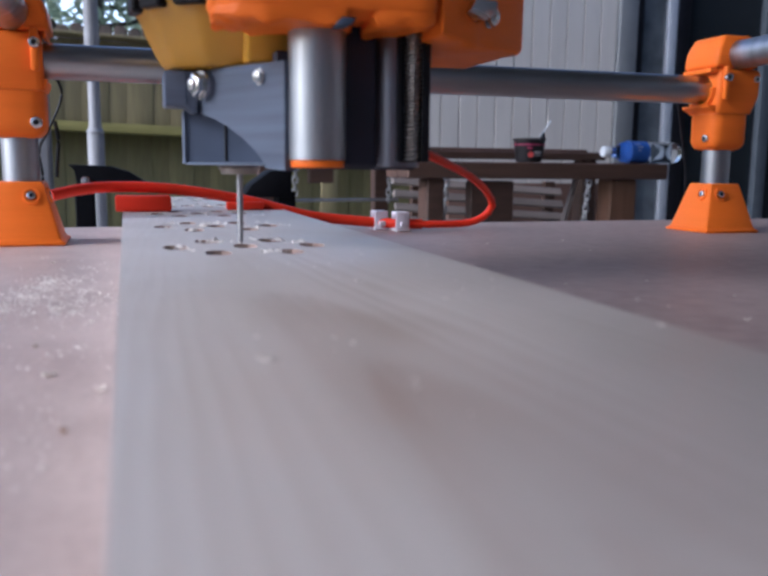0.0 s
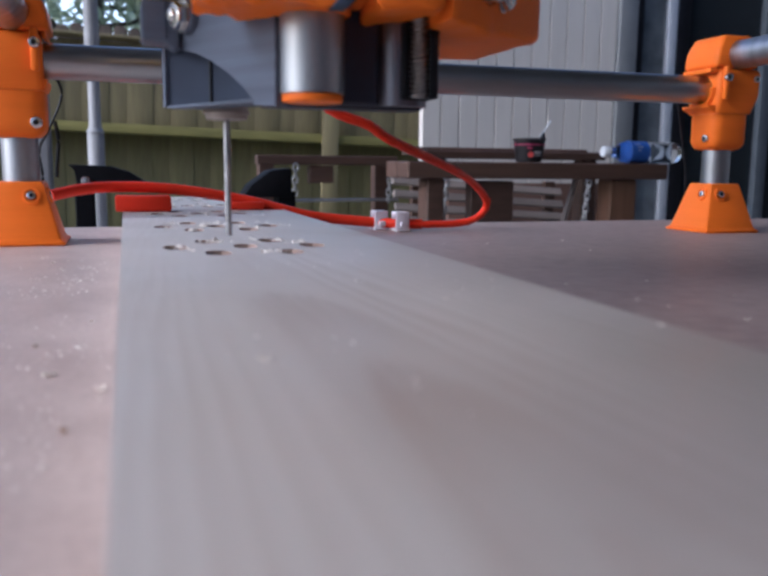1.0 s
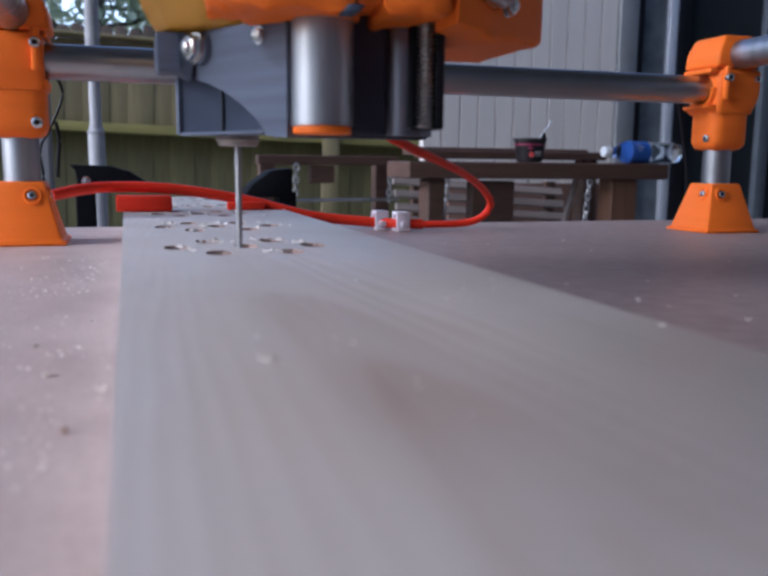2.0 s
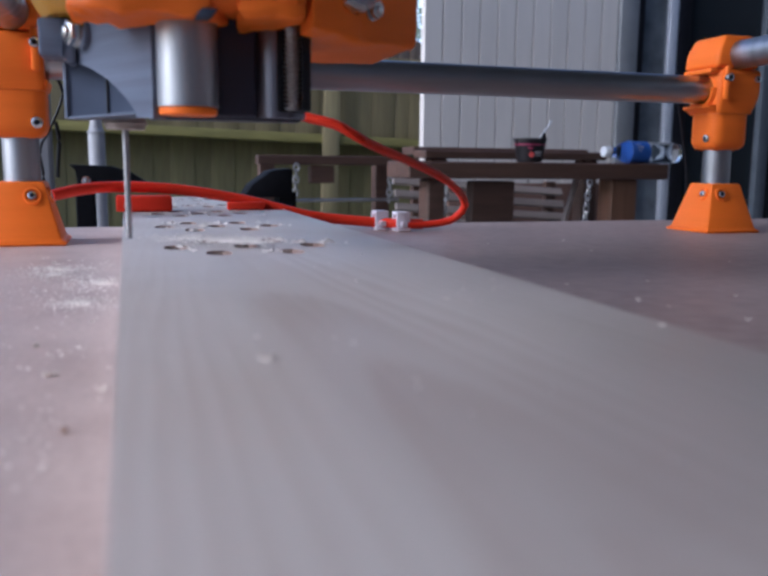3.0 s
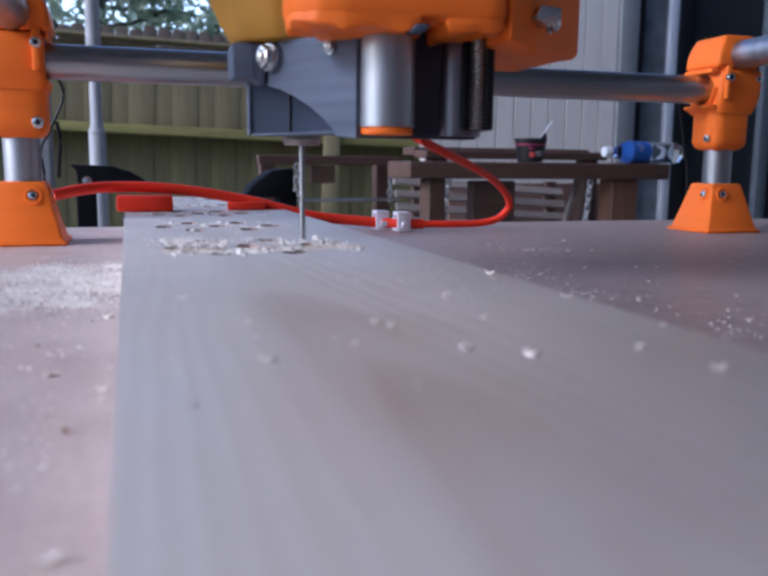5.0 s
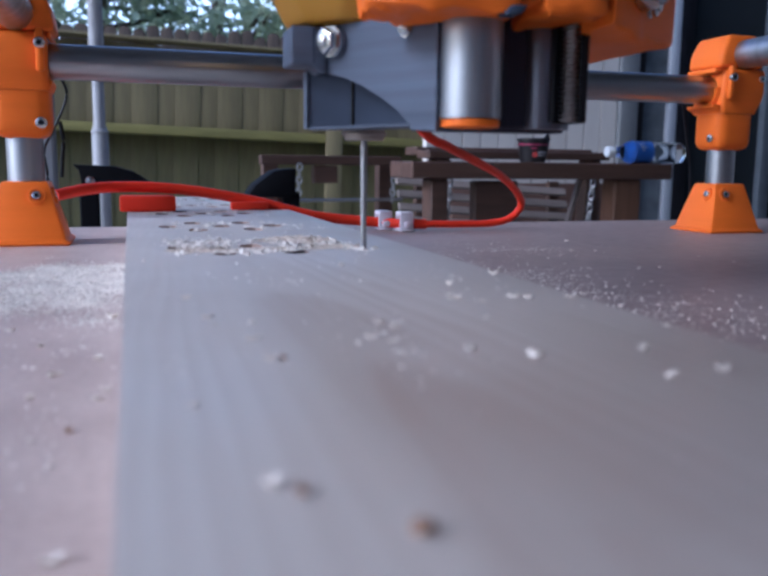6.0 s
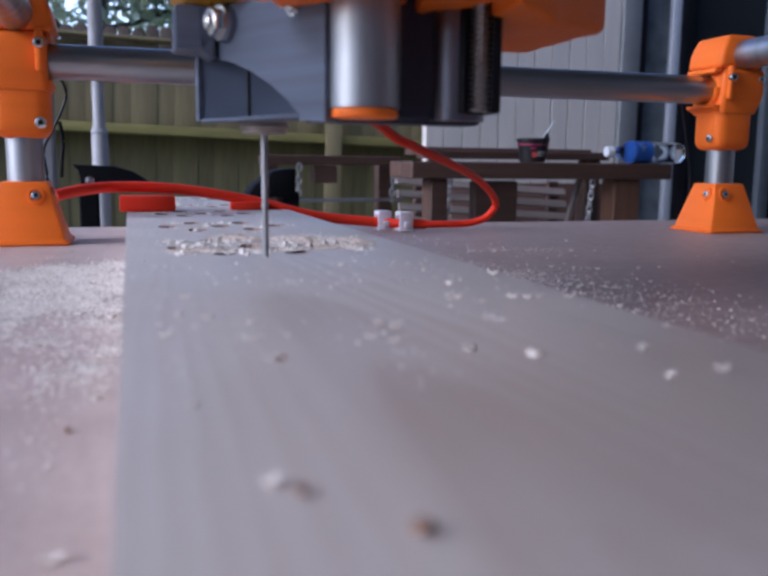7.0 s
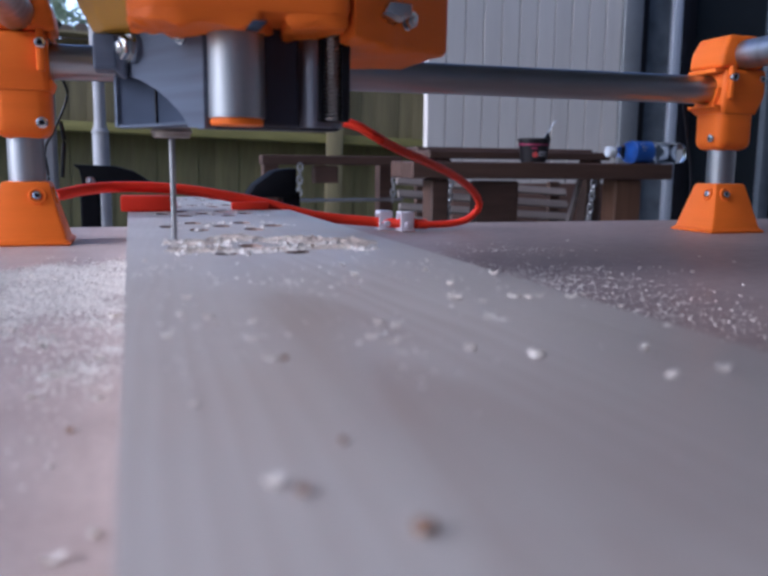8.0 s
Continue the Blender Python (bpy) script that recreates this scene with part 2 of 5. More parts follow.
leaf_nodes = LEAF.node_tree.nodes
leaf_glow = leaf_nodes.new("ShaderNodeBsdfTranslucent")
leaf_glow.inputs["Color"].default_value = (0.66, 0.74, 0.52, 1)
leaf_mix = leaf_nodes.new("ShaderNodeMixShader")
leaf_mix.inputs[0].default_value = 0.5
LEAF.node_tree.links.new(leaf_nodes["Principled BSDF"].outputs[0], leaf_mix.inputs[1])
LEAF.node_tree.links.new(leaf_glow.outputs[0], leaf_mix.inputs[2])
LEAF.node_tree.links.new(leaf_mix.outputs[0], leaf_nodes["Material Output"].inputs["Surface"])
CUPBLACK = material("glossy_black_tub", (0.012, 0.01, 0.012), 0.3, vary=0.2, scale=50, bump=0.0)
PINK = material("pink_print", (0.45, 0.05, 0.14), 0.4, vary=0.1, scale=80, bump=0.0)
WHITEPRINT = material("white_print", (0.6, 0.58, 0.58), 0.4, vary=0.1, scale=80, bump=0.0)
REDPRINT = material("red_print", (0.6, 0.08, 0.07), 0.4, vary=0.1, scale=80, bump=0.0)
BLUELABEL = material("blue_label", (0.035, 0.10, 0.40), 0.35, vary=0.15, scale=60, bump=0.0)
CLEAR = glass_material("clear_bottle_plastic", (0.80, 0.85, 0.90), 0.03)
PANE = material("dark_window_pane", (0.016, 0.019, 0.022), 0.04, vary=0.2, scale=3, bump=0.0, spec=0.45)
STILE = material("pale_aluminium_stile", (0.38, 0.40, 0.44), 0.45, vary=0.08, scale=15, bump=0.05)
GREYPANE = material("reflection_tinted_pane", (0.11, 0.12, 0.13), 0.12, vary=0.5, scale=9, bump=0.0, spec=0.8)
CHAIRBLACK = material("matt_black_plastic", (0.006, 0.006, 0.008), 0.65, vary=0.3, scale=60, bump=0.08, spec=0.1)
CHAIN = material("zinc_chain", (0.40, 0.40, 0.40), 0.4, metal=0.9, vary=0.2, scale=100, bump=0.0)

# ------------------------------------------------------------------ mesh helpers


def finish(name, bm, mat, parent=None, smooth=None):
    me = bpy.data.meshes.new(name)
    bm.normal_update()
    bm.to_mesh(me)
    bm.free()
    me.materials.append(mat)
    if smooth is not None:
        for pl in me.polygons:
            pl.use_smooth = True
        me.set_sharp_from_angle(angle=radians(smooth))
    ob = new(name, me)
    if parent:
        ob.parent = parent
    return ob


def part(name, bm, mat, parent, label="", smooth=35):
    ob = finish(name, bm, mat, parent, smooth)
    if label:
        ob["label"] = label
    return ob


def thing(name, label, category, group="", kind="", at=None):
    e = new(name)
    e.empty_display_size = 0.02
    if at:
        e.location = at
    return tagged(e, label, category, group, kind)


def bevel(bm, w, seg=2, edges=None):
    if w > 0:
        bmesh.ops.bevel(bm, geom=edges or list(bm.edges), offset=w, segments=seg, affect="EDGES", profile=0.5)
    return bm


def box(lo, hi, w=0.0, seg=2, bm=None):
    own = bmesh.new()
    bmesh.ops.create_cube(own, size=1)
    for v in own.verts:
        for i in range(3):
            v.co[i] = (lo[i] + hi[i]) / 2 + v.co[i] * (hi[i] - lo[i])
    bevel(own, w, seg)
    return join(bm, own)


def join(bm, own):
    if bm is None:
        return own
    me = bpy.data.meshes.new("tmp")
    own.to_mesh(me)
    own.free()
    bm.from_mesh(me)
    bpy.data.meshes.remove(me)
    return bm


def tube(a, b, r0, r1=None, seg=32, bm=None, w=0.0, cap=True):
    a, b = Vector(a), Vector(b)
    own = bmesh.new()
    bmesh.ops.create_cone(own, cap_ends=cap, segments=seg, radius1=r0, radius2=r0 if r1 is None else r1, depth=(b - a).length)
    if w:
        rim = [e for e in own.edges if abs(e.verts[0].co.z - e.verts[1].co.z) < 1e-6]
        bevel(own, w, 2, rim)
    own.transform(Matrix.Translation((a + b) / 2) @ (b - a).to_track_quat("Z", "Y").to_matrix().to_4x4())
    return join(bm, own)


def slab(points, z0, z1, w=0.0, bm=None, seg=2):
    """A polygon in x, y drawn up from z0 to z1."""
    own = bmesh.new()
    low = [own.verts.new((x, y, z0)) for x, y in points]
    f = own.faces.new(low)
    up = bmesh.ops.extrude_face_region(own, geom=[f])
    bmesh.ops.translate(own, verts=[v for v in up["geom"] if isinstance(v, bmesh.types.BMVert)], vec=(0, 0, z1 - z0))
    bmesh.ops.recalc_face_normals(own, faces=own.faces)
    bevel(own, w, seg)
    return join(bm, own)


def upright(points, y0, y1, w=0.0, bm=None):
    """A polygon in x, z drawn from y0 to y1."""
    own = slab([(x, z) for x, z in points], 0, 1, 0)
    for v in own.verts:
        v.co = (v.co.x, y0 + v.co.z * (y1 - y0), v.co.y)
    bmesh.ops.recalc_face_normals(own, faces=own.faces)
    bevel(own, w, 2)
    return join(bm, own)


def lathe(profile, seg=32, bm=None):
    """Turn (r, z) pairs about z."""
    own = bmesh.new()
    rings = []
    for r, z in profile:
        rings.append([own.verts.new((r * math.cos(2 * math.pi * i / seg), r * math.sin(2 * math.pi * i / seg), z)) for i in range(seg)])
    for lo, hi in zip(rings, rings[1:]):
        for i in range(seg):
            own.faces.new((lo[i], lo[(i + 1) % seg], hi[(i + 1) % seg], hi[i]))
    own.faces.new(list(reversed(rings[0])))
    own.faces.new(rings[-1])
    return join(bm, own)


def cord(points, r, seg=8, bm=None):
    own = bmesh.new()
    pts = [Vector(q) for q in points]
    rows = []
    for i, q in enumerate(pts):
        d = (pts[min(i + 1, len(pts) - 1)] - pts[max(i - 1, 0)]).normalized()
        m = d.to_track_quat("Z", "Y").to_matrix()
        rows.append([own.verts.new(q + m @ Vector((r * math.cos(k * 2 * math.pi / seg), r * math.sin(k * 2 * math.pi / seg), 0))) for k in range(seg)])
    for p0, p1 in zip(rows, rows[1:]):
        for i in range(seg):
            own.faces.new((p0[i], p0[(i + 1) % seg], p1[(i + 1) % seg], p1[i]))
    own.faces.new(rows[0][::-1])
    own.faces.new(rows[-1])
    return join(bm, own)


def spline(points, n=8):
    """Points of a smooth curve through the given points."""
    pts = [Vector(q) for q in points]
    pts = [2 * pts[0] - pts[1]] + pts + [2 * pts[-1] - pts[-2]]
    out = []
    for a, b, c, d in zip(pts, pts[1:], pts[2:], pts[3:]):
        for k in range(n):
            t = k / n
            out.append(0.5 * (2 * b + (c - a) * t + (2 * a - 5 * b + 4 * c - d) * t * t + (3 * b - 3 * c + d - a) * t ** 3))
    return out + [pts[-2]]


def ragged(bm, amp, seed):
    """Uneven printed underside: cuts the faces up and shifts the lower points a little."""
    bmesh.ops.triangulate(bm, faces=bm.faces)
    for _ in range(2):
        bmesh.ops.subdivide_edges(bm, edges=[e for e in bm.edges if e.calc_length() > 0.006], cuts=1)
        bmesh.ops.triangulate(bm, faces=bm.faces)
    low = min(v.co.z for v in bm.verts)
    for v in bm.verts:
        k = max(0.0, 1 - (v.co.z - low) / 0.012)
        v.co += Vector((noise.noise(v.co * 160 + Vector((seed, 0, 0))), noise.noise(v.co * 160 + Vector((0, seed, 9))), 1.6 * noise.noise(v.co * 190 + Vector((5, seed, 0))))) * amp * k * 2


def bolt(at, axis, r, parent, name="bolt", label="zinc hex bolt"):
    """A hex head with a washer, its top along axis."""
    at, axis = Vector(at), Vector(axis).normalized()
    bm = tube(at - axis * r * 0.35, at, r * 1.2, seg=20)
    tube(at, at + axis * r * 0.75, r, seg=6, bm=bm, w=r * 0.12)
    tube(at + axis * r * 0.7, at + axis * r * 1.05, r * 0.5, seg=12, bm=bm, w=r * 0.1)
    return part(name, bm, ZINC, parent, label)


def cap_screw(at, axis, r, parent):
    """A socket cap screw; the hex recess's shade is a flat black hexagon."""
    at, axis = Vector(at), Vector(axis).normalized()
    bm = tube(at - axis * r * 0.6, at + axis * r * 0.5, r, seg=18, w=r * 0.15)
    screw = part("bolt", bm, ZINC, parent, "zinc socket screw")
    part("socket", tube(at + axis * r * 0.48, at + axis * r * 0.53, r * 0.5, seg=6), BLACK, parent)
    return screw


# ------------------------------------------------------------------ ground and setting
FLOOR = -0.78
tagged(finish("ground", box((-300, -300, FLOOR - 0.5), (300, 300, FLOOR - 0.02)), EARTH), "dark lawn and earth reaching the horizon", "ground", kind="structure")
tagged(finish("patio", box((-6, -4, FLOOR - 0.02), (7, 5.0, FLOOR)), CONCRETE), "grey concrete patio slab under the tables", "patio", kind="structure")


def timber_fence():
    fence = thing("fence", "tall mossy timber paling fence with one long rail", "fence", kind="structure")
    X0, X1, Y = -3.2, 4.6, 6.0
    part("rail", box((X0, Y - 0.06, 0.214), (X1, Y + 0.16, 0.278), 0.004), FENCERAIL, fence, "greenish horizontal fence rail")
    part("rail", box((X0, Y + 0.10, -0.62), (X1, Y + 0.144, -0.53), 0.004), FENCERAIL, fence)
    part("cap", box((X0, Y - 0.15, 0.834), (X1, Y + 0.05, 0.854), 0.004), FENCE, fence, "flat weathered capping board")
    for x in (-1.2, 1.45, 4.0):
        part("post", box((x - 0.06, Y - 0.10, FLOOR - 0.02), (x + 0.06, Y - 0.062, 0.80), 0.006), FENCE, fence, "square fence post")
    w = 0.147
    rnd = random.Random(2)
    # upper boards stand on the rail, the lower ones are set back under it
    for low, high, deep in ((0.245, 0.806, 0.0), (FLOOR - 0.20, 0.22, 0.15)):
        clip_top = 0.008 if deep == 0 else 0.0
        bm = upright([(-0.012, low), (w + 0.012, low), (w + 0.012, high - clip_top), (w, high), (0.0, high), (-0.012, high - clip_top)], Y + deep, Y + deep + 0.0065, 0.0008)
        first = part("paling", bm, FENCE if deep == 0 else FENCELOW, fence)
        first.location.x = X0
        for i in range(1, int((X1 - X0) / w)):
            b = new("paling", first.data)
            b.parent = fence
            b.location = (X0 + i * w, 0.0070 * (i % 2) + rnd.uniform(0.0, 0.0008), rnd.uniform(0.0, 0.022) if deep == 0 else 0)
    # the rails fall a little along the garden
    fence.matrix_world = Matrix.Translation((1.4, 0, 0.24)) @ Matrix.Rotation(radians(1.8), 4, "Y") @ Matrix.Translation((-1.4, 0, -0.24))
    far = thing("fence_back", "weathered brown paling fence of the neighbouring garden", "fence", kind="structure")
    v = 0.105
    bm = upright([(0.002, FLOOR - 0.02), (v - 0.002, FLOOR - 0.02), (v - 0.002, 1.07), (v - 0.025, 1.10), (0.025, 1.10), (0.002, 1.07)], Y + 0.8, Y + 0.82, 0.0008)
    first = part("paling", bm, FENCEBACK, far)
    first.location.x = X0
    for i in range(1, int((X1 - X0) / v)):
        b = new("paling", first.data)
        b.parent = far
        b.location = (X0 + i * v, rnd.uniform(0.0, 0.008), rnd.uniform(-0.03, 0.02))
    part("rail", box((X0, Y + 0.835, 0.6), (X1, Y + 0.88, 0.68), 0.004), FENCEBACK, far)


timber_fence()
sky_haze = bpy.data.materials.new("bright_overcast_haze")
sky_haze.use_nodes = True
sky_haze.node_tree.nodes["Principled BSDF"].inputs["Base Color"].default_value = (0.8, 0.8, 0.8, 1)
sky_haze.node_tree.nodes["Principled BSDF"].inputs["Emission Color"].default_value = (0.92, 0.97, 1.0, 1)
sky_haze.node_tree.nodes["Principled BSDF"].inputs["Emission Strength"].default_value = 1.15
tagged(finish("backdrop", box((-40, 70, FLOOR - 1), (60, 70.5, 22)), sky_haze), "bright overcast haze beyond the garden", "sky", kind="structure")


def house():
    Y = 4.0
    wall = thing("wall_shed", "cream wall clad with upright grooved boards", "wall", kind="structure")
    part("backing", box((1.466, Y + 0.012, FLOOR), (2.58, Y + 0.05, 2.6)), SIDING, wall)
    n = 11
    w = (2.585 - 1.462) / n
    for i in range(n):
        x = 1.462 + i * w
        part("board", box((x + 0.003, Y - 0.006, FLOOR), (x + w - 0.003, Y + 0.011, 2.6), 0.002, 1), SIDING, wall)
    # Panel added low on the wall so the bench gaps come out dark.
    part("plinth", box((1.60, Y - 0.045, FLOOR), (2.585, Y - 0.008, -0.03), 0.004), BROWN, wall, "dark brown panel added behind the bench gaps")
    part("corner_trim", box((2.588, Y - 0.03, FLOOR), (2.70, Y + 0.1, 2.6), 0.004), TRIM, wall, "grey corner trim")
    door = thing("door_glass", "aluminium framed sliding glass door, dark room behind", "door", kind="structure")
    part("frame", box((2.705, Y - 0.02, FLOOR), (2.742, Y + 0.08, 2.6), 0.003), BLACK, door, "dark frame")
    # What this pane mirrors is painted in as a lighter, mottled grey.
    part("pane", box((2.745, Y + 0.02, FLOOR), (2.908, Y + 0.03, 2.6)), GREYPANE, door, "narrow pane with its reflection mixed into the grey")
    part("frame", box((2.915, Y - 0.008, FLOOR), (2.970, Y + 0.03, 2.6), 0.004), STILE, door, "pale aluminium stile")
    part("frame", box((2.973, Y - 0.006, FLOOR), (3.06, Y + 0.06, 2.6), 0.004), BLACK, door)
    part("pane", box((3.063, Y + 0.02, FLOOR), (3.56, Y + 0.03, 2.6)), PANE, door)
    part("frame", box((3.563, Y - 0.02, FLOOR), (3.64, Y + 0.06, 2.6), 0.004), DARKFRAME, door)
    part("pane", box((3.643, Y + 0.02, FLOOR), (4.9, Y + 0.03, 2.6)), PANE, door)
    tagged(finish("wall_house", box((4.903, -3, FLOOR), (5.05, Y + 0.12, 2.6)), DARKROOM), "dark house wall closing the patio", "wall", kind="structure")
    # Two walls added out of view to block light from right and behind.
    tagged(finish("wall_side", box((1.55, -0.5, FLOOR), (1.7, 1.4, 1.748)), POSTPAINT), "plain grey wall added out of view to darken the right", "wall", kind="structure")
    tagged(finish("wall_behind", box((-0.45, -0.65, FLOOR), (1.7, -0.503, 1.748)), POSTPAINT), "plain grey wall added out of view to darken the near plank", "wall", kind="structure")
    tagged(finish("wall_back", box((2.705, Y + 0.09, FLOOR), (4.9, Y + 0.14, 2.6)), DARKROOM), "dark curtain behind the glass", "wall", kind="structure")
    tagged(finish("ceiling_porch", box((-2.0, -2.4, 1.75), (5.05, 2.0, 1.85)), POSTPAINT), "grey painted porch roof lining", "ceiling", kind="structure")


house()


def porch_post():
    p = thing("porch_post", "grey painted turned porch post", "post", at=(-0.093, 3.0, FLOOR))
    up = -FLOOR
    part("shaft", lathe([(0.0272, 0), (0.0272, up + 0.15), (0.0224, up + 0.165), (0.0232, up + 0.175), (0.0192, up + 0.19), (0.0184, up + 0.40),
                         (0.0208, up + 0.43), (0.0240, up + 0.45), (0.0240, up + 1.0), (0.0272, up + 1.1), (0.0272, 2.68)], 24), PALEPOST, p)
    part("collar", lathe([(0.0224, up + 0.152), (0.0280, up + 0.158), (0.0280, up + 0.166), (0.0224, up + 0.172)], 24), PALEPOST, p)


porch_post()
tagged(finish("down_pipe", box((-0.152, 1.49, FLOOR), (-0.118, 1.52, 1.74), 0.006, 2), POSTPAINT), "grey painted square downpipe behind the worktop", "pipe")


def tree(x, y, height, spread, seed, n=2700):
    rnd = random.Random(seed)
    t = thing("tree", "leafy green tree beyond the fence, sky showing through", "tree", group="garden trees", at=(x, y, FLOOR - 0.02))
    bm = cord(spline([(0, 0, -0.05), (0.05, 0.03, height * 0.3), (-0.04, 0.05, height * 0.6), (0.05, 0, height * 0.9)], 4), 0.09)
    limbs = []
    for i in range(11):
        a, z0 = rnd.uniform(0, 6.28), height * rnd.uniform(0.15, 0.75)
        l = spread * rnd.uniform(0.5, 1.0)
        end = Vector((math.cos(a) * l, math.sin(a) * l, z0 + l * rnd.uniform(0.0, 0.5)))
        cord(spline([(0, 0, z0), (end.x * 0.5, end.y * 0.5, z0 + (end.z - z0) * 0.35), end], 4), 0.025, 6, bm)
        limbs.append((Vector((0, 0, z0)), end))
    part("trunk", bm, BARK, t)
    verts, faces = [], []
    for i in range(n):
        a, b = limbs[rnd.randrange(len(limbs))]
        c = a.lerp(b, rnd.uniform(0.25, 1.1)) + Vector((rnd.gauss(0, 0.22), rnd.gauss(0, 0.22), rnd.gauss(0.05, 0.22)))
        s = rnd.uniform(0.04, 0.10)
        m = Euler((rnd.uniform(-1, 1), rnd.uniform(-1, 1), rnd.uniform(0, 6.3))).to_matrix()
        k = len(verts)
        for q in ((-1, 0, 0), (0, -0.45, 0.08), (1, 0, 0), (0, 0.45, 0.08)):
            verts.append(c + m @ (Vector(q) * s))
        faces += [(k, k + 1, k + 2), (k, k + 2, k + 3)]
    me = bpy.data.meshes.new("crown")
    me.from_pydata(verts, [], faces)
    me.materials.append(LEAF)
    cr = new("crown", me)
    cr.parent = t
    return t


for k, (tx, ty, th, ts) in enumerate([(-1.6, 8.3, 3.2, 1.2), (-0.2, 8.8, 3.4, 1.3), (1.0, 9.6, 3.2, 1.1), (2.3, 9.0, 3.4, 1.2), (-3.2, 9.5, 3.6, 1.5), (3.9, 10, 3.6, 1.4)]):
    tree(tx, ty, th, ts, 11 + k)

# ------------------------------------------------------------------ patio furniture


def picnic_table():
    t = thing("picnic_table", "brown stained timber table with stout legs", "table", at=(0, 0, FLOOR))
    u = -FLOOR
    for i in range(2):
        y = 2.0 + i * 0.095
        part("plank", box((0.695, y, u + 0.026), (1.487, y + 0.09, u + 0.071), 0.004, 1), BROWN, t)
    for x0, x1, y, mat in ((0.760, 0.81, 2.03, BROWN), (1.318, 1.405, 2.03, WARMWOOD)):
        part("leg", box((x0, y, 0), (x1, y + 0.07, u + 0.025), 0.004, 1), mat, t, "square timber leg")
    part("panel", box((0.895, 2.05, u - 0.24), (1.025, 2.09, u + 0.02), 0.004, 1), BROWN, t, "solid brown centre panel")
    part("brace", upright([(1.215, u - 0.13), (1.225, u - 0.13), (1.268, u + 0.022), (1.258, u + 0.022)], 2.12, 2.14), SLAT, t, "slanting pale brace")


picnic_table()


def side_bench():
    t = thing("side_table", "long brown timber side table, planks weathered", "table", at=(0, 0, FLOOR))
    u = -FLOOR
    for i in range(2):
        y = 2.5 + i * 0.12
        part("plank", box((0.925, y, u + 0.083 + i * 0.012), (1.60, y + 0.115, u + 0.11 + i * 0.012), 0.004, 1), BROWN, t)
    for x in (0.96, 1.53):
        part("leg", box((x, 2.54, 0), (x + 0.06, 2.60, u + 0.083), 0.004, 1), BROWN, t)


side_bench()


def chain(a, b, parent, link=0.027):
    """A row of oval links from a down to b, every other one turned."""
    a, b = Vector(a), Vector(b)
    n = max(2, int((b - a).length / (link * 0.72)))
    for i in range(n):
        c = a.lerp(b, (i + 0.5) / n)
        pts = []
        for k in range(13):
            q = 2 * math.pi * k / 12
            flat = Vector((math.cos(q) * link * 0.3, 0, math.sin(q) * link * 0.5))
            if i % 2:
                flat = Vector((0, flat.x, flat.z))
            pts.append(c + flat)
        part("link", cord(pts, link * 0.13, 6), CHAIN, parent)


def slat_bench():
    t = thing("slatted_bench", "slatted timber bench hung on zinc chains", "bench", at=(0, 0, 0))
    for i in range(6):
        z = 0.012 - i * 0.0405
        bm = box((0.80, -0.006, -0.0128), (1.40, 0.006, 0.0128), 0.002, 1)
        turn = Matrix.Translation((0.8, 2.45 - i * 0.014, z)) @ Matrix.Rotation(radians(3.6), 4, "Y") @ Matrix.Rotation(radians(-30), 4, "X") @ Matrix.Translation((-0.8, 0, 0))
        bm.transform(turn)
        part("slat", bm, SLAT, t)
    for x in (0.895, 1.372):
        part("batten", box((x - 0.02, 2.477, -0.2), (x + 0.02, 2.50, 0.01), 0.003, 1), BROWN, t)
        part("leg", box((x - 0.025, 2.50, FLOOR), (x + 0.025, 2.55, -0.1), 0.003, 1), BROWN, t)
        chain((x + 0.005, 2.24, 0.02), (x - 0.012, 2.24, -0.16), t)


slat_bench()


def swing_seat():
    t = thing("garden_swing", "small garden swing with a beam and chains", "swing", at=(0, 0, 0))
    part("beam", box((0.395, 2.58, 0.058), (0.86, 2.63, 0.088), 0.003, 1), BROWN, t, "brown top beam")
    part("bracket", box((0.565, 2.585, 0.0), (0.645, 2.625, 0.056), 0.003, 1), BROWN, t, "brown block under the beam")
    for x in (0.41, 0.80):
        part("post", box((x, 2.64, FLOOR), (x + 0.05, 2.69, 0.086), 0.003, 1), BROWN, t)
    part("bar", tube((0.50, 2.6, -0.056), (0.87, 2.6, -0.054), 0.005, seg=10), CHAIN, t, "thin metal bar")
    for x in (0.517, 0.835):
        chain((x, 2.57, 0.06), (x, 2.6, -0.06), t, 0.026)


swing_seat()


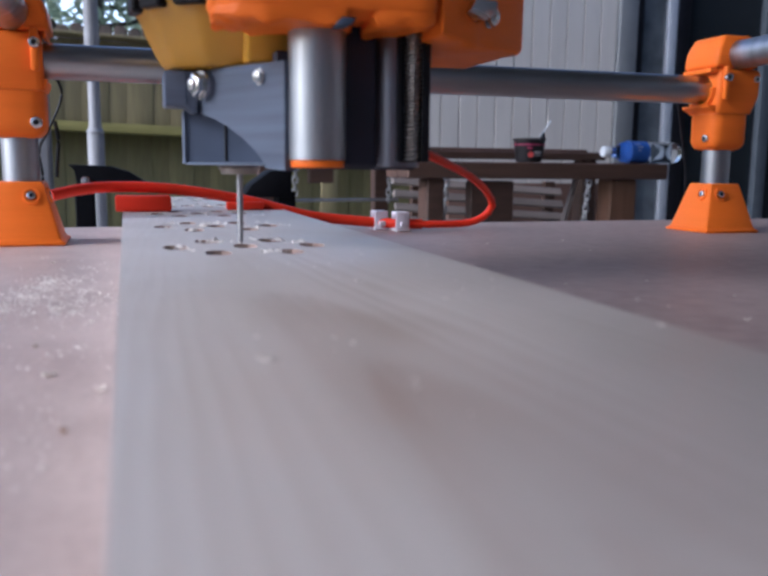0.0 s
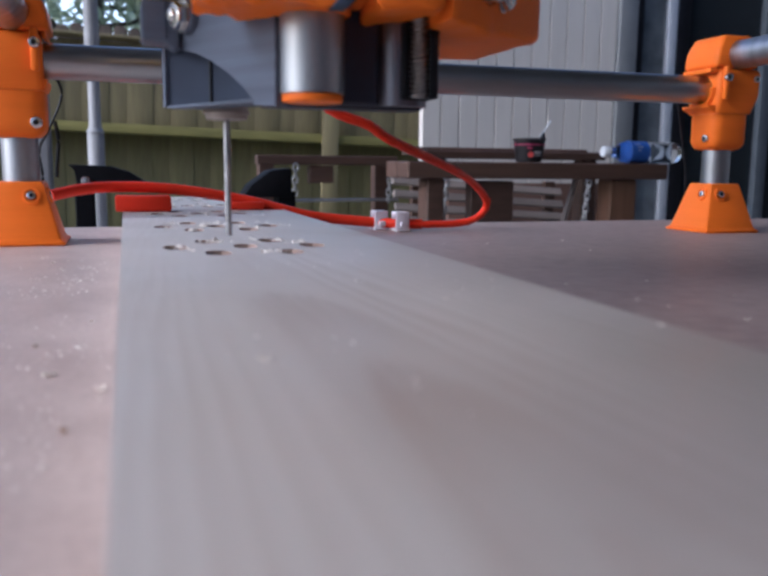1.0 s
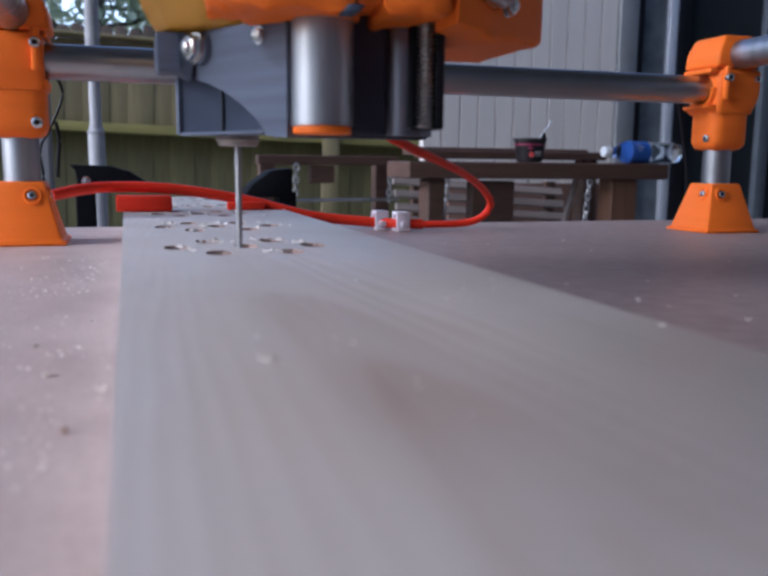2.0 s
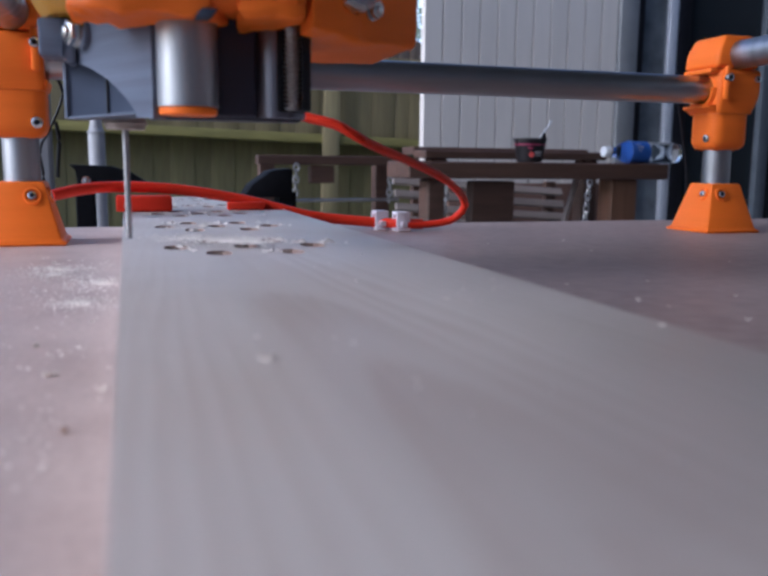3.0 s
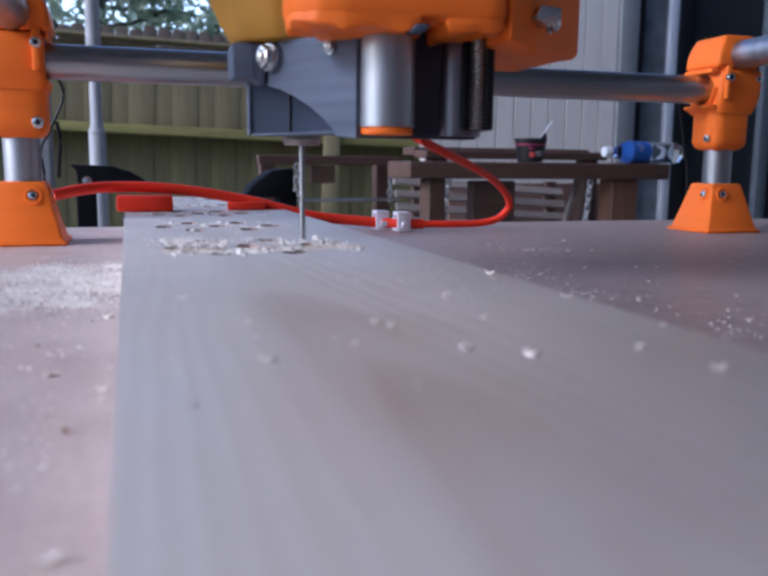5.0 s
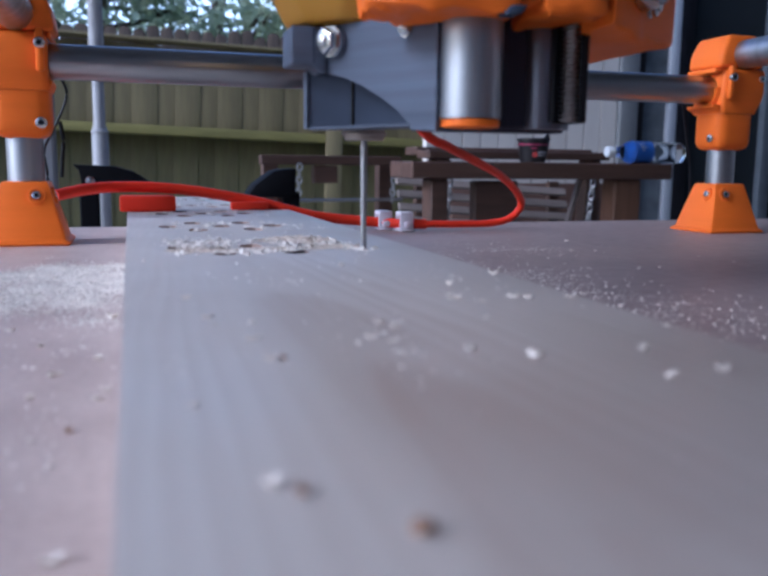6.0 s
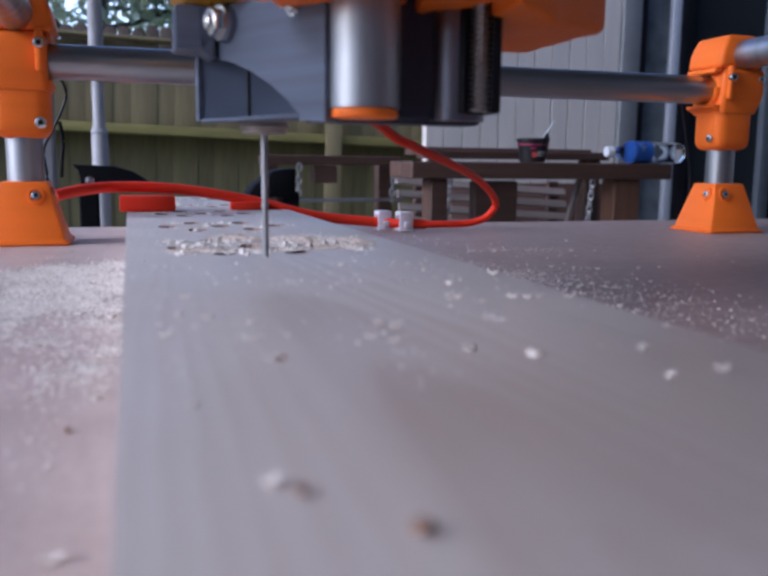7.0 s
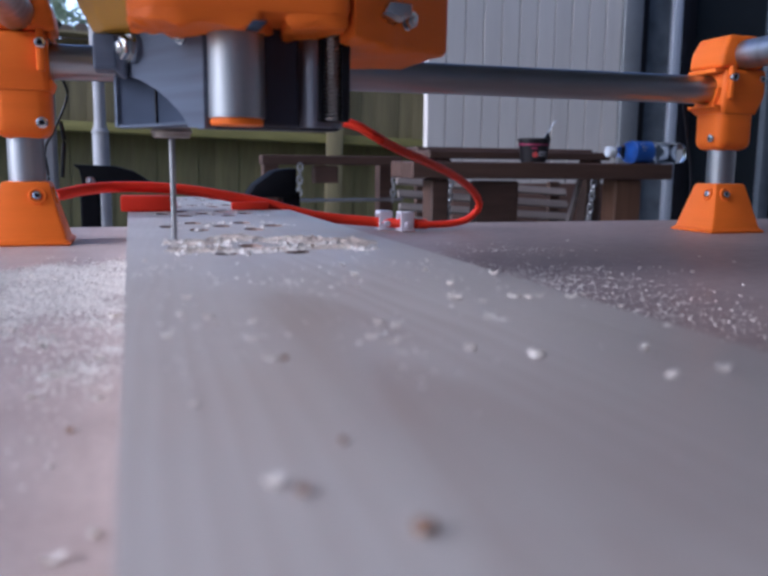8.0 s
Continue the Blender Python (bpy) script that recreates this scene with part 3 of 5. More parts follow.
def folding_chair():
    t = thing("folding_chair", "black plastic folding chair seen past the worktop", "chair", at=(0, 0, 0))
    arm = upright([(-0.074, 0.057), (-0.066, 0.049), (-0.062, 0.022), (0.06, 0.020), (0.03, 0.032), (0.005, 0.048), (-0.02, 0.055)], 1.18, 1.24, 0.002)
    part("armrest", arm, CHAIRBLACK, t)
    arm = upright([(0.16, 0.012), (0.172, 0.03), (0.2, 0.05), (0.212, 0.0525), (0.232, 0.054), (0.231, 0.012)], 1.18, 1.24, 0.002)
    part("armrest", arm, CHAIRBLACK, t)
    for x in (-0.055, 0.225):
        part("leg", box((x - 0.012, 1.185, FLOOR), (x + 0.013, 1.235, 0.02), 0.002, 1), CHAIRBLACK, t)
        part("leg", box((x - 0.012, 1.66, FLOOR), (x + 0.013, 1.70, -0.19), 0.002, 1), CHAIRBLACK, t)
    part("seat", box((-0.07, 1.2, -0.22), (0.24, 1.7, -0.19), 0.006, 1), CHAIRBLACK, t)
    bolt((-0.052, 1.178, 0.035), (0, -1, 0), 0.005, t)


folding_chair()


def noodle_tub():
    t = thing("food_tub", "black printed food tub with a spoon, on the table", "tub", at=(1.066, 2.05, 0.0715))
    part("tub", lathe([(0.033, 0), (0.035, 0.002), (0.0435, 0.058), (0.046, 0.06), (0.046, 0.064), (0.043, 0.065), (0.041, 0.062), (0.033, 0.01)], 32), CUPBLACK, t)

    def band(a0, a1, z0, z1, mat, name, label=""):
        bm = bmesh.new()
        n = 10
        rows = []
        for k in range(n + 1):
            a = radians(a0 + (a1 - a0) * k / n)
            row = []
            for z in (z0, z1):
                for off in (0.0002, 0.0010):
                    r = 0.035 + 0.0085 * (z - 0.002) / 0.056 + off
                    row.append(bm.verts.new((r * math.cos(a), r * math.sin(a), z)))
            rows.append(row)
        for p0, p1 in zip(rows, rows[1:]):
            bm.faces.new((p0[1], p1[1], p1[3], p0[3]))
            bm.faces.new((p0[0], p0[2], p1[2], p1[0]))
            bm.faces.new((p0[2], p0[3], p1[3], p1[2]))
            bm.faces.new((p0[0], p1[0], p1[1], p0[1]))
        part(name, bm, mat, t, label)

    band(-200, 20, 0.046, 0.049, PINK, "stripe", "thin pink stripe")
    part("print", tube((-0.0128, -0.0352, 0.020), (-0.0135, -0.0384, 0.0200), 0.0075, seg=20), REDPRINT, t, "red round picture")
    band(-98, -62, 0.017, 0.020, WHITEPRINT, "print", "pale bar of print")
    band(-96, -60, 0.024, 0.0285, WHITEPRINT, "print", "pale bar of print")
    band(-126, -104, 0.036, 0.039, PINK, "print", "pink bar of print")
    part("spoon", tube((0.0, 0, 0.02), (0.064, 0.0, 0.114), 0.0020, 0.0028, 8), WHITEFRAME, t, "white plastic spoon")
    part("lid", upright([(0.022, 0.062), (0.044, 0.062), (0.038, 0.082), (0.030, 0.072)], -0.012, -0.008), CUPBLACK, t, "torn black lid tab")


noodle_tub()


def water_bottle():
    t = thing("water_bottle", "clear plastic bottle with blue label lying down", "bottle", at=(1.285, 2.03, 0.0715 + 0.0315))
    turn = Matrix.Rotation(radians(90), 4, "Y")
    body = lathe([(0.010, 0.022), (0.012, 0.035), (0.02, 0.05), (0.029, 0.066), (0.031, 0.08), (0.029, 0.12), (0.031, 0.142)] + [(0.0285 if k % 2 else 0.031, 0.150 + 0.009 * k) for k in range(9)] + [(0.028, 0.243), (0.02, 0.248)], 28)
    body.transform(turn)
    part("bottle", body, CLEAR, t)
    lab = lathe([(0.0298, 0.078), (0.0318, 0.079), (0.0306, 0.11), (0.0310, 0.137), (0.0295, 0.1385)], 28)
    lab.transform(turn)
    part("label", lab, BLUELABEL, t, "blue paper label")
    for k in range(3):
        bar = box((0.090 + 0.004 * k, -0.0322, 0.0125 - 0.009 * k), (0.106 + 0.007 * (k % 2), -0.0302, 0.0140 - 0.009 * k), 0.0002, 1)
        bar.transform(Matrix.Rotation(radians(-18), 4, "X"))
        part("print", bar, WHITEPRINT, t, "pale bar of print")
    capm = lathe([(0.0, 0.0), (0.014, 0.0005), (0.0155, 0.003), (0.0155, 0.022), (0.0, 0.0225)], 24)
    capm.transform(turn)
    part("cap", capm, WHITEFRAME, t, "white screw cap")


water_bottle()

# ------------------------------------------------------------------ worktop and plank


def worktop():
    t = thing("work_table", "brown fibreboard worktop dusted with sawdust", "table", at=(0, 0, 0))
    part("tabletop", box((-0.42, -0.45, -0.018), (0.86, 0.81, 0.0), 0.0015, 1), TABLE, t)
    for x in (-0.36, 0.80):
        for y in (-0.38, 0.74):
            part("leg", box((x - 0.035, y - 0.035, FLOOR), (x + 0.035, y + 0.035, -0.019), 0.003, 1), BROWN, t)
    part("apron", box((-0.32, 0.70, -0.10), (0.76, 0.735, -0.019), 0.002, 1), BROWN, t)


worktop()

XL, XR, TOP = -0.0034, 0.1368, 0.0192
COLS = [0.0225 + 0.0170 * k for k in range(5)]
CLUSTERS = (0.411, 0.547, 0.687, 0.823, 0.960)


def pine_plank():
    """The plank: plain ends, and a middle stretch of cells with an oblong pocket each."""
    w, RX_, RY_, HALF, DEEP = 0.0170, 0.0060, 0.0108, 0.0140, 0.007
    bm, cuts = bmesh.new(), []
    Y0, Y1, Y2 = -0.30, 1.018, 1.03

    def quad(b, pts):
        b.faces.new([b.verts.new(q) for q in pts])

    def flat(x0, x1, y0, y1):
        if y1 - y0 > 1e-5 and x1 - x0 > 1e-5:
            quad(bm, [(x0, y0, TOP), (x1, y0, TOP), (x1, y1, TOP), (x0, y1, TOP)])

    flat(XL, COLS[0] - w / 2, Y0, Y1)
    flat(COLS[-1] + w / 2, XR, Y0, Y1)
    rnd = random.Random(3)
    for k, x in enumerate(COLS):
        x0, x1 = x - w / 2, x + w / 2
        done = Y0
        for cy in [c + d for c in CLUSTERS for d in ((-0.029, 0.029) if k % 2 else (0.0,))]:
            flat(x0, x1, done, cy - HALF)
            done = cy + HALF
            per = [(x0 + w * q / 4, cy - HALF) for q in range(4)] + [(x1, cy - HALF + HALF * q / 2) for q in range(4)]
            per += [(x1 - w * q / 4, cy + HALF) for q in range(4)] + [(x0, cy + HALF - HALF * q / 2) for q in range(4)]
            jx, jy = rnd.uniform(-0.0006, 0.0006), rnd.uniform(-0.001, 0.001)
            ring = []
            for q in range(16):
                a = -3 * math.pi / 4 + 2 * math.pi * q / 16
                ring.append((x + jx + RX_ * math.copysign(abs(math.cos(a)) ** 0.8, math.cos(a)), cy + jy + RY_ * math.copysign(abs(math.sin(a)) ** 0.8, math.sin(a))))
            vo = [bm.verts.new((*q, TOP)) for q in per]
            vi = [bm.verts.new((*q, TOP)) for q in ring]
            for q in range(16):
                bm.faces.new((vo[q], vo[(q + 1) % 16], vi[(q + 1) % 16], vi[q]))
            cut = bmesh.new()
            cuts.append(cut)
            hi = [cut.verts.new((*q, TOP)) for q in ring]
            lo = [cut.verts.new((*q, TOP - DEEP)) for q in ring]
            for q in range(16):
                cut.faces.new((hi[q], hi[(q + 1) % 16], lo[(q + 1) % 16], lo[q]))
            cut.faces.new(lo)
        flat(x0, x1, done, Y1)
    # far end strip, sides and underside
    quad(bm, [(XL, Y1, TOP), (XR, Y1, TOP), (XR - 0.012, Y2, TOP), (XL, Y2, TOP)])
    rim = [(XL, Y0), (XR, Y0), (XR, Y1), (XR - 0.012, Y2), (XL, Y2)]
    for a, b in zip(rim, rim[1:] + rim[:1]):
        quad(bm, [(*a, 0.0005), (*b, 0.0005), (*b, TOP), (*a, TOP)])
    quad(bm, [(x, y, 0.0005) for x, y in reversed(rim)])
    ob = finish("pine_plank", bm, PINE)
    tagged(ob, "pale pine plank with rows of routed pockets, dusty", "plank")
    for cut in cuts:
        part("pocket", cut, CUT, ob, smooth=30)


pine_plank()

# ------------------------------------------------------------------ the machine's fixed frame
RAILY, RAILZ, SIDEZ, LX, RX, TR = 0.66, 0.133, 0.164, -0.0735, 0.5435, 0.0129
machine = thing("router_frame", "desktop router frame of steel tubes and orange corners", "machine frame", at=(0, 0, 0))


def corner(x, y, mirror, front):
    """Foot, leg tube and corner bracket at x, y. mirror: -1 where the rail leaves to the left. front: -1 where the side rail runs to -y."""
    m = Matrix.Translation((x, y, 0)) @ Matrix.Diagonal((mirror, front, 1, 1))

    def place(bm):
        bm.transform(m)
        if mirror * front < 0:
            bmesh.ops.reverse_faces(bm, faces=bm.faces)
        return bm

    foot = bmesh.new()
    base, top = 0.0275, 0.0160
    ring = []
    for h, a in ((0.0, base + 0.003), (0.003, base + 0.003), (0.0035, base), (0.046, top)):
        ring.append([foot.verts.new((a * sx, a * sy, h)) for sx, sy in ((-1, -1), (1, -1), (1, 1), (-1, 1))])
    for lo, hi in zip(ring, ring[1:]):
        for i in range(4):
            foot.faces.new((lo[i], lo[(i + 1) % 4], hi[(i + 1) % 4], hi[i]))
    foot.faces.new(ring[0][::-1])
    foot.faces.new(ring[-1])
    bevel(foot, 0.0018, 2)
    f = part("foot", place(foot), ORANGE, machine, "orange printed foot")
    part("leg_tube", place(tube((0, 0, 0.03), (0, 0, 0.10), TR, seg=36)), STEEL, machine, "vertical steel tube")
    low = box((-0.0198, -0.0198, 0.077), (0.0198, 0.0198, 0.1105))
    bevel(low, 0.0095, 4, [e for e in low.edges if min(v.co.z for v in e.verts) < 0.1])
    bk = part("lower_bracket", place(low), ORANGE, machine, "orange lower corner block")
    up = bmesh.new()
    ring = []
    for h, lo_x, hi_x, wy in ((0.1108, -0.0205, 0.0205, 0.0205), (0.126, -0.0265, 0.0200, 0.0235), (0.1515, -0.0265, 0.0200, 0.0235)):
        ring.append([up.verts.new((qx, qy, h)) for qx, qy in ((lo_x, -wy), (hi_x, -wy), (hi_x, wy), (lo_x, wy))])
    for lo, hi in zip(ring, ring[1:]):
        for i in range(4):
            up.faces.new((lo[i], lo[(i + 1) % 4], hi[(i + 1) % 4], hi[i]))
    up.faces.new(ring[0][::-1])
    up.faces.new(ring[-1])
    bevel(up, 0.005, 3, [e for e in up.edges if max(v.co.z for v in e.verts) > 0.12])
    ub = part("corner_bracket", place(up), ORANGE, machine, "orange rail corner bracket")
    out = 0.028 if mirror < 0 else 0.0222
    web = upright([(0.0202, 0.1115), (0.021, 0.1125), (out, 0.116), (out, 0.1185), (0.0202, 0.1185)], -0.019, 0.019, 0.0005)
    part("gusset", place(box((0.0130, -0.0290, 0.1230), (0.0188, -0.0236, 0.1530), 0.002, 2)), ORANGE, ub, "upright stiffening rib")
    part("rail_cradle", place(web), ORANGE, ub, "curved lip under the rail")
    ring = bmesh.new()
    arcs = []
    for k in range(15):
        a = radians(176 + 188 * k / 14)
        arcs.append([ring.verts.new((qx, r0 * math.cos(a), RAILZ + r0 * math.sin(a))) for qx, r0 in ((0.0160, TR + 0.0006), (out - 0.0045, TR + 0.0006), (out - 0.0045, TR + 0.0042), (0.0160, TR + 0.0068))])
    for p0, p1 in zip(arcs, arcs[1:]):
        for k in range(4):
            ring.faces.new((p0[k], p0[(k + 1) % 4], p1[(k + 1) % 4], p1[k]))
    ring.faces.new(arcs[0][::-1])
    ring.faces.new(arcs[-1])
    bmesh.ops.recalc_face_normals(ring, faces=ring.faces)
    part("cradle_ring", place(ring), ORANGE, ub, "curved collar under the rail")
    part("rail_lip", place(box((0.0202, -0.020, 0.1470), (out + 0.001, 0.020, 0.1515), 0.0015, 2)), ORANGE, ub)
    blk = bmesh.new()
    ring = []
    for h, lo_x, hi_x, lo_y, hi_y in ((0.1518, -0.022, 0.026, -0.024, 0.024), (0.168, -0.020, 0.024, -0.024, 0.024), (0.1815, -0.014, 0.018, -0.023, 0.020)):
        ring.append([blk.verts.new((qx, qy, h)) for qx, qy in ((lo_x, lo_y), (hi_x, lo_y), (hi_x, hi_y), (lo_x, hi_y))])
    for lo, hi in zip(ring, ring[1:]):
        for i in range(4):
            blk.faces.new((lo[i], lo[(i + 1) % 4], hi[(i + 1) % 4], hi[i]))
    blk.faces.new(ring[0][::-1])
    blk.faces.new(ring[-1])
    bevel(blk, 0.004, 3)
    part("side_rail_block", place(blk), ORANGE, ub)

    def at(v):
        return (m @ Vector(v))[:]

    def way(v):
        return (mirror * v[0], front * v[1], v[2])

    for px, py, ax in ((0.008, -0.0196, (0, -1, 0.25)), (0.0196, -0.008, (1, 0, 0.25))):
        c, a = Vector((px, py, 0.036)), Vector(ax).normalized()
        own = bmesh.new()
        side = Vector((-a.y, a.x, 0)).normalized()
        up2 = a.cross(side)
        rows2 = []
        for r0, d in ((0.0066, -0.0012), (0.0060, 0.0007), (0.0046, 0.0007), (0.0040, -0.0012)):
            rows2.append([own.verts.new(c + a * d + (side * math.cos(q * math.pi / 10) + up2 * math.sin(q * math.pi / 10)) * r0) for q in range(20)])
        for p0, p1 in zip(rows2, rows2[1:]):
            for q in range(20):
                own.faces.new((p0[q], p0[(q + 1) % 20], p1[(q + 1) % 20], p1[q]))
        bmesh.ops.recalc_face_normals(own, faces=own.faces)
        part("screw_seat", place(own), ORANGE, f, "raised ring round the screw")
    cap_screw(at((0.008, -0.0195, 0.036)), way((0, -1, 0.25)), 0.0032, f)
    cap_screw(at((0.0195, -0.008, 0.036)), way((1, 0, 0.25)), 0.0030, f)
    if mirror > 0:
        cap_screw(at((0.0140, -0.0203, 0.088)), way((0, -1, 0)), 0.0041, bk)
    else:
        cap_screw(at((0.0207, -0.009, 0.088)), way((1, 0, 0)), 0.0036, bk)
    cap_screw(at((0.0159, -0.0292, 0.1425)), way((0, -1, 0)), 0.0038, ub)
    cap_screw(at((-0.020, -0.0237, 0.1425)), way((0, -1, 0)), 0.0030, ub)


corner(LX, RAILY, 1, 1)
corner(RX, RAILY, -1, 1)
corner(LX, -0.20, 1, -1)
corner(RX, -0.20, -1, -1)
part("rear_rail", tube((LX, RAILY, RAILZ), (RX, RAILY, RAILZ), TR, seg=40), RAIL, machine, "horizontal steel rail tube")
part("front_rail", tube((LX, -0.20, RAILZ), (RX, -0.20, RAILZ), TR, seg=40), RAIL, machine, "horizontal steel rail tube")
for x in (LX, RX):
    part("side_rail", tube((x, -0.20, SIDEZ), (x, RAILY, SIDEZ), TR, seg=40), STEEL, machine, "side rail tube")

# ------------------------------------------------------------------ the moving carriage
carriage = thing("tool_carriage", "orange printed carriage holding a yellow trim router", "router carriage")


def build_carriage():
    """Carriage: orange bodies stay level; the tool slide moves up and down in it. Origin on the bit's axis, z from the worktop."""
    left = slab([(-0.021, -0.078), (-0.012, -0.090), (0.000, -0.094), (0.066, -0.101), (0.073, -0.098), (0.073, -0.052), (0.02, -0.048), (-0.021, -0.056)], 0.1235, 0.215, 0.0035)
    lobe = slab([(-0.0205, -0.0775), (-0.0115, -0.0893), (0.000, -0.0932), (0.034, -0.0965), (0.046, -0.055), (0.0, -0.05), (-0.0205, -0.057)], 0.1185, 0.1272, 0.0025)
    pad = slab([(0.044, -0.0975), (0.0655, -0.0995), (0.0722, -0.0965), (0.0722, -0.056), (0.049, -0.056)], 0.1190, 0.1272, 0.0025)
    for k, b in enumerate((lobe, pad)):
        ragged(b, 0.0009, k)
    body = part("front_clamp", left, ORANGE, carriage, "orange front clamp body")
    part("lobe", lobe, ORANGE, body, "rounded lower lobe")
    part("pad", pad, ORANGE, body)
    part("motor_corner", box((-0.0245, -0.086, 0.134), (-0.0195, -0.066, 0.20), 0.0015, 2), TRIM, body, "grey metal corner")
    # Solid dark block in place of a cut slot and its shade.
    part("notch", upright([(0.0275, 0.1170), (0.0335, 0.1170), (0.0365, 0.1205), (0.0300, 0.1205)], -0.0985, -0.088, 0.0008), RECESSGREY, body, "dark block for the shaded slot over the tube")
    rt = bmesh.new()
    prof = [(0.0745, -0.097, 0.1160), (0.100, -0.078, 0.1130), (0.137, -0.050, 0.1165), (0.137, 0.02, 0.1165), (0.0745, 0.02, 0.1160)]
    lo = [rt.verts.new(q) for q in prof]
    hi = [rt.verts.new((q[0], q[1], 0.225)) for q in prof]
    for i in range(5):
        rt.faces.new((lo[i], lo[(i + 1) % 5], hi[(i + 1) % 5], hi[i]))
    rt.faces.new(lo[::-1])
    rt.faces.new(hi)
    bmesh.ops.recalc_face_normals(rt, faces=rt.faces)
    bevel(rt, 0.0025, 2)
    ragged(rt, 0.0007, 7)
    side = part("side_clamp", rt, ORANGE, carriage, "orange side clamp body")
    bolt((0.1075, -0.0735, 0.1290), (0.6, -0.8, -0.15), 0.0042, side)
    part("clip_plate", upright([(0.090, 0.1275), (0.098, 0.1245), (0.1035, 0.1275), (0.1035, 0.1330), (0.093, 0.1335)], -0.0905, -0.0800, 0.0006), ZINC, side, "bent zinc plate")
    cap_screw((0.0, -0.0945, 0.140), (-0.1, -1, 0), 0.004, body)
    cap_screw((0.115, -0.0675, 0.150), (0.6, -0.8, 0), 0.004, side)

    slide = new("tool_slide")
    slide.parent = carriage
    slide["label"] = "sliding tool holder with router and tubes"
    # grey mount: slanted cheek with an arch, back wall, base ring
    A = Vector((-0.0275, 0.006, 0))
    D = Vector((0.47, -0.883, 0)).normalized()
    N = Vector((D.y, -D.x, 0))

    def cheek(pts, out, inn):
        b = bmesh.new()
        lo = [b.verts.new(A + D * s + N * out + Vector((0, 0, z))) for s, z in pts]
        hi = [b.verts.new(A + D * s + N * inn + Vector((0, 0, z))) for s, z in pts]
        n = len(pts)
        b.faces.new(lo)
        b.faces.new(hi[::-1])
        for i in range(n):
            b.faces.new((lo[i], hi[i], hi[(i + 1) % n], lo[(i + 1) % n]))
        bmesh.ops.recalc_face_normals(b, faces=b.faces)
        return b

    arch = [(0.016, 0.0290), (0.027, 0.0265), (0.039, 0.0222), (0.051, 0.0165), (0.061, 0.0105), (0.067, 0.0055)]
    mount = cheek([(0.0, 0.0500), (0.0, 0.0305), (0.006, 0.0300)] + arch + [(0.0685, 0.0025), (0.083, 0.0015), (0.083, 0.0500)], 0.0, -0.006)
    slab([(-0.022, 0.022), (-0.0275, 0.006), (-0.006, -0.034), (0.008, -0.060), (0.030, -0.057), (0.050, -0.050), (0.050, 0.022)], 0.044, 0.0490, 0.001, mount)
    part("mount", mount, GREY, slide, "grey printed router mount", smooth=30)
    ear = upright([(-0.0375, 0.0330), (-0.0366, 0.0322), (-0.0275, 0.0322), (-0.0240, 0.0290), (-0.0212, 0.0290), (-0.0212, 0.0497), (-0.0366, 0.0497), (-0.0375, 0.0486)], -0.0105, 0.012, 0.001)
    seam = box((-0.0274, -0.0112, 0.0330), (-0.0268, -0.0100, 0.0490), 0.0002, 1)
    part("seam", seam, RECESSGREY, slide, "dark clamping slit")
    part("ear", ear, GREY, slide, "clamping ear")
    back = [A + D * q + N * o for q, o in ((0.0005, -0.0012), (0.012, -0.0080), (0.040, -0.0200), (0.078, -0.0280), (0.078, -0.0320), (0.040, -0.0240), (0.0035, -0.0070))]
    # Hollow of the arch: its shade is painted as a darker plastic.
    part("inner_wall", slab([(q.x, q.y) for q in back], 0.0050, 0.0400, 0.0), RECESSGREY, slide, "recessed arch wall, shade mixed into a darker grey")
    q = A + D * 0.0205 - N * 0.0116
    part("rib", box((q.x - 0.0006, q.y - 0.0010, 0.0058), (q.x + 0.0006, q.y + 0.0010, 0.030), 0.0003, 1), BLACK, slide, "dark upright slot")
    rim = cheek([(-0.0012, 0.0042), (0.0012, 0.0042), (0.0012, 0.0310), (-0.0012, 0.0310)], 0.0004, -0.005)
    part("rim", rim, GREY, slide, "thin pale edge of the arch")
    part("boss", tube(A + D * 0.0222 - N * 0.001 + Vector((0, 0, 0.0424)), A + D * 0.0218 + N * 0.0026 + Vector((0, 0, 0.0424)), 0.0076, 0.0068, 20, None, 0.0008), GREY, slide)
    edge = [A + D * q + N * o for q, o in ((0.0025, 0.0006), (0.0685, 0.0004), (0.0685, -0.020), (0.010, -0.012), (0.0, -0.004))]
    lip = slab([(q.x, q.y) for q in edge], 0.0036, 0.0049, 0.0003)
    part("lip", lip, GREY, slide, "dusty bottom lip")
    ringp = slab([(0.0108 * math.cos(a), 0.0108 * math.sin(a)) for a in [2 * math.pi * k / 28 for k in range(28)]], 0.0012, 0.0029, 0.0006)
    part("base_ring", ringp, NUT, slide, "dusty base ring")
    bolt(A + D * 0.0218 + N * 0.0040 + Vector((0, 0, 0.0424)), N, 0.0058, slide)
    bolt(A + D * 0.066 + N * 0.001 + Vector((0, 0, 0.044)), N, 0.0030, slide)
    nut = tube((0, 0, -0.0010), (0, 0, 0.0050), 0.0096, 0.0102, 24, None, 0.0006)
    tube((0, 0, 0.0045), (0, 0, 0.0065), 0.008, seg=24, bm=nut)
    part("collet_nut", nut, NUT, slide, "brownish steel collet nut")
    bit = tube((0, 0, 0.004), (0, 0, -0.024), 0.00160, seg=16)
    rows = []
    own = bmesh.new()
    for i in range(41):
        z = -0.024 - 0.0317 * i / 40
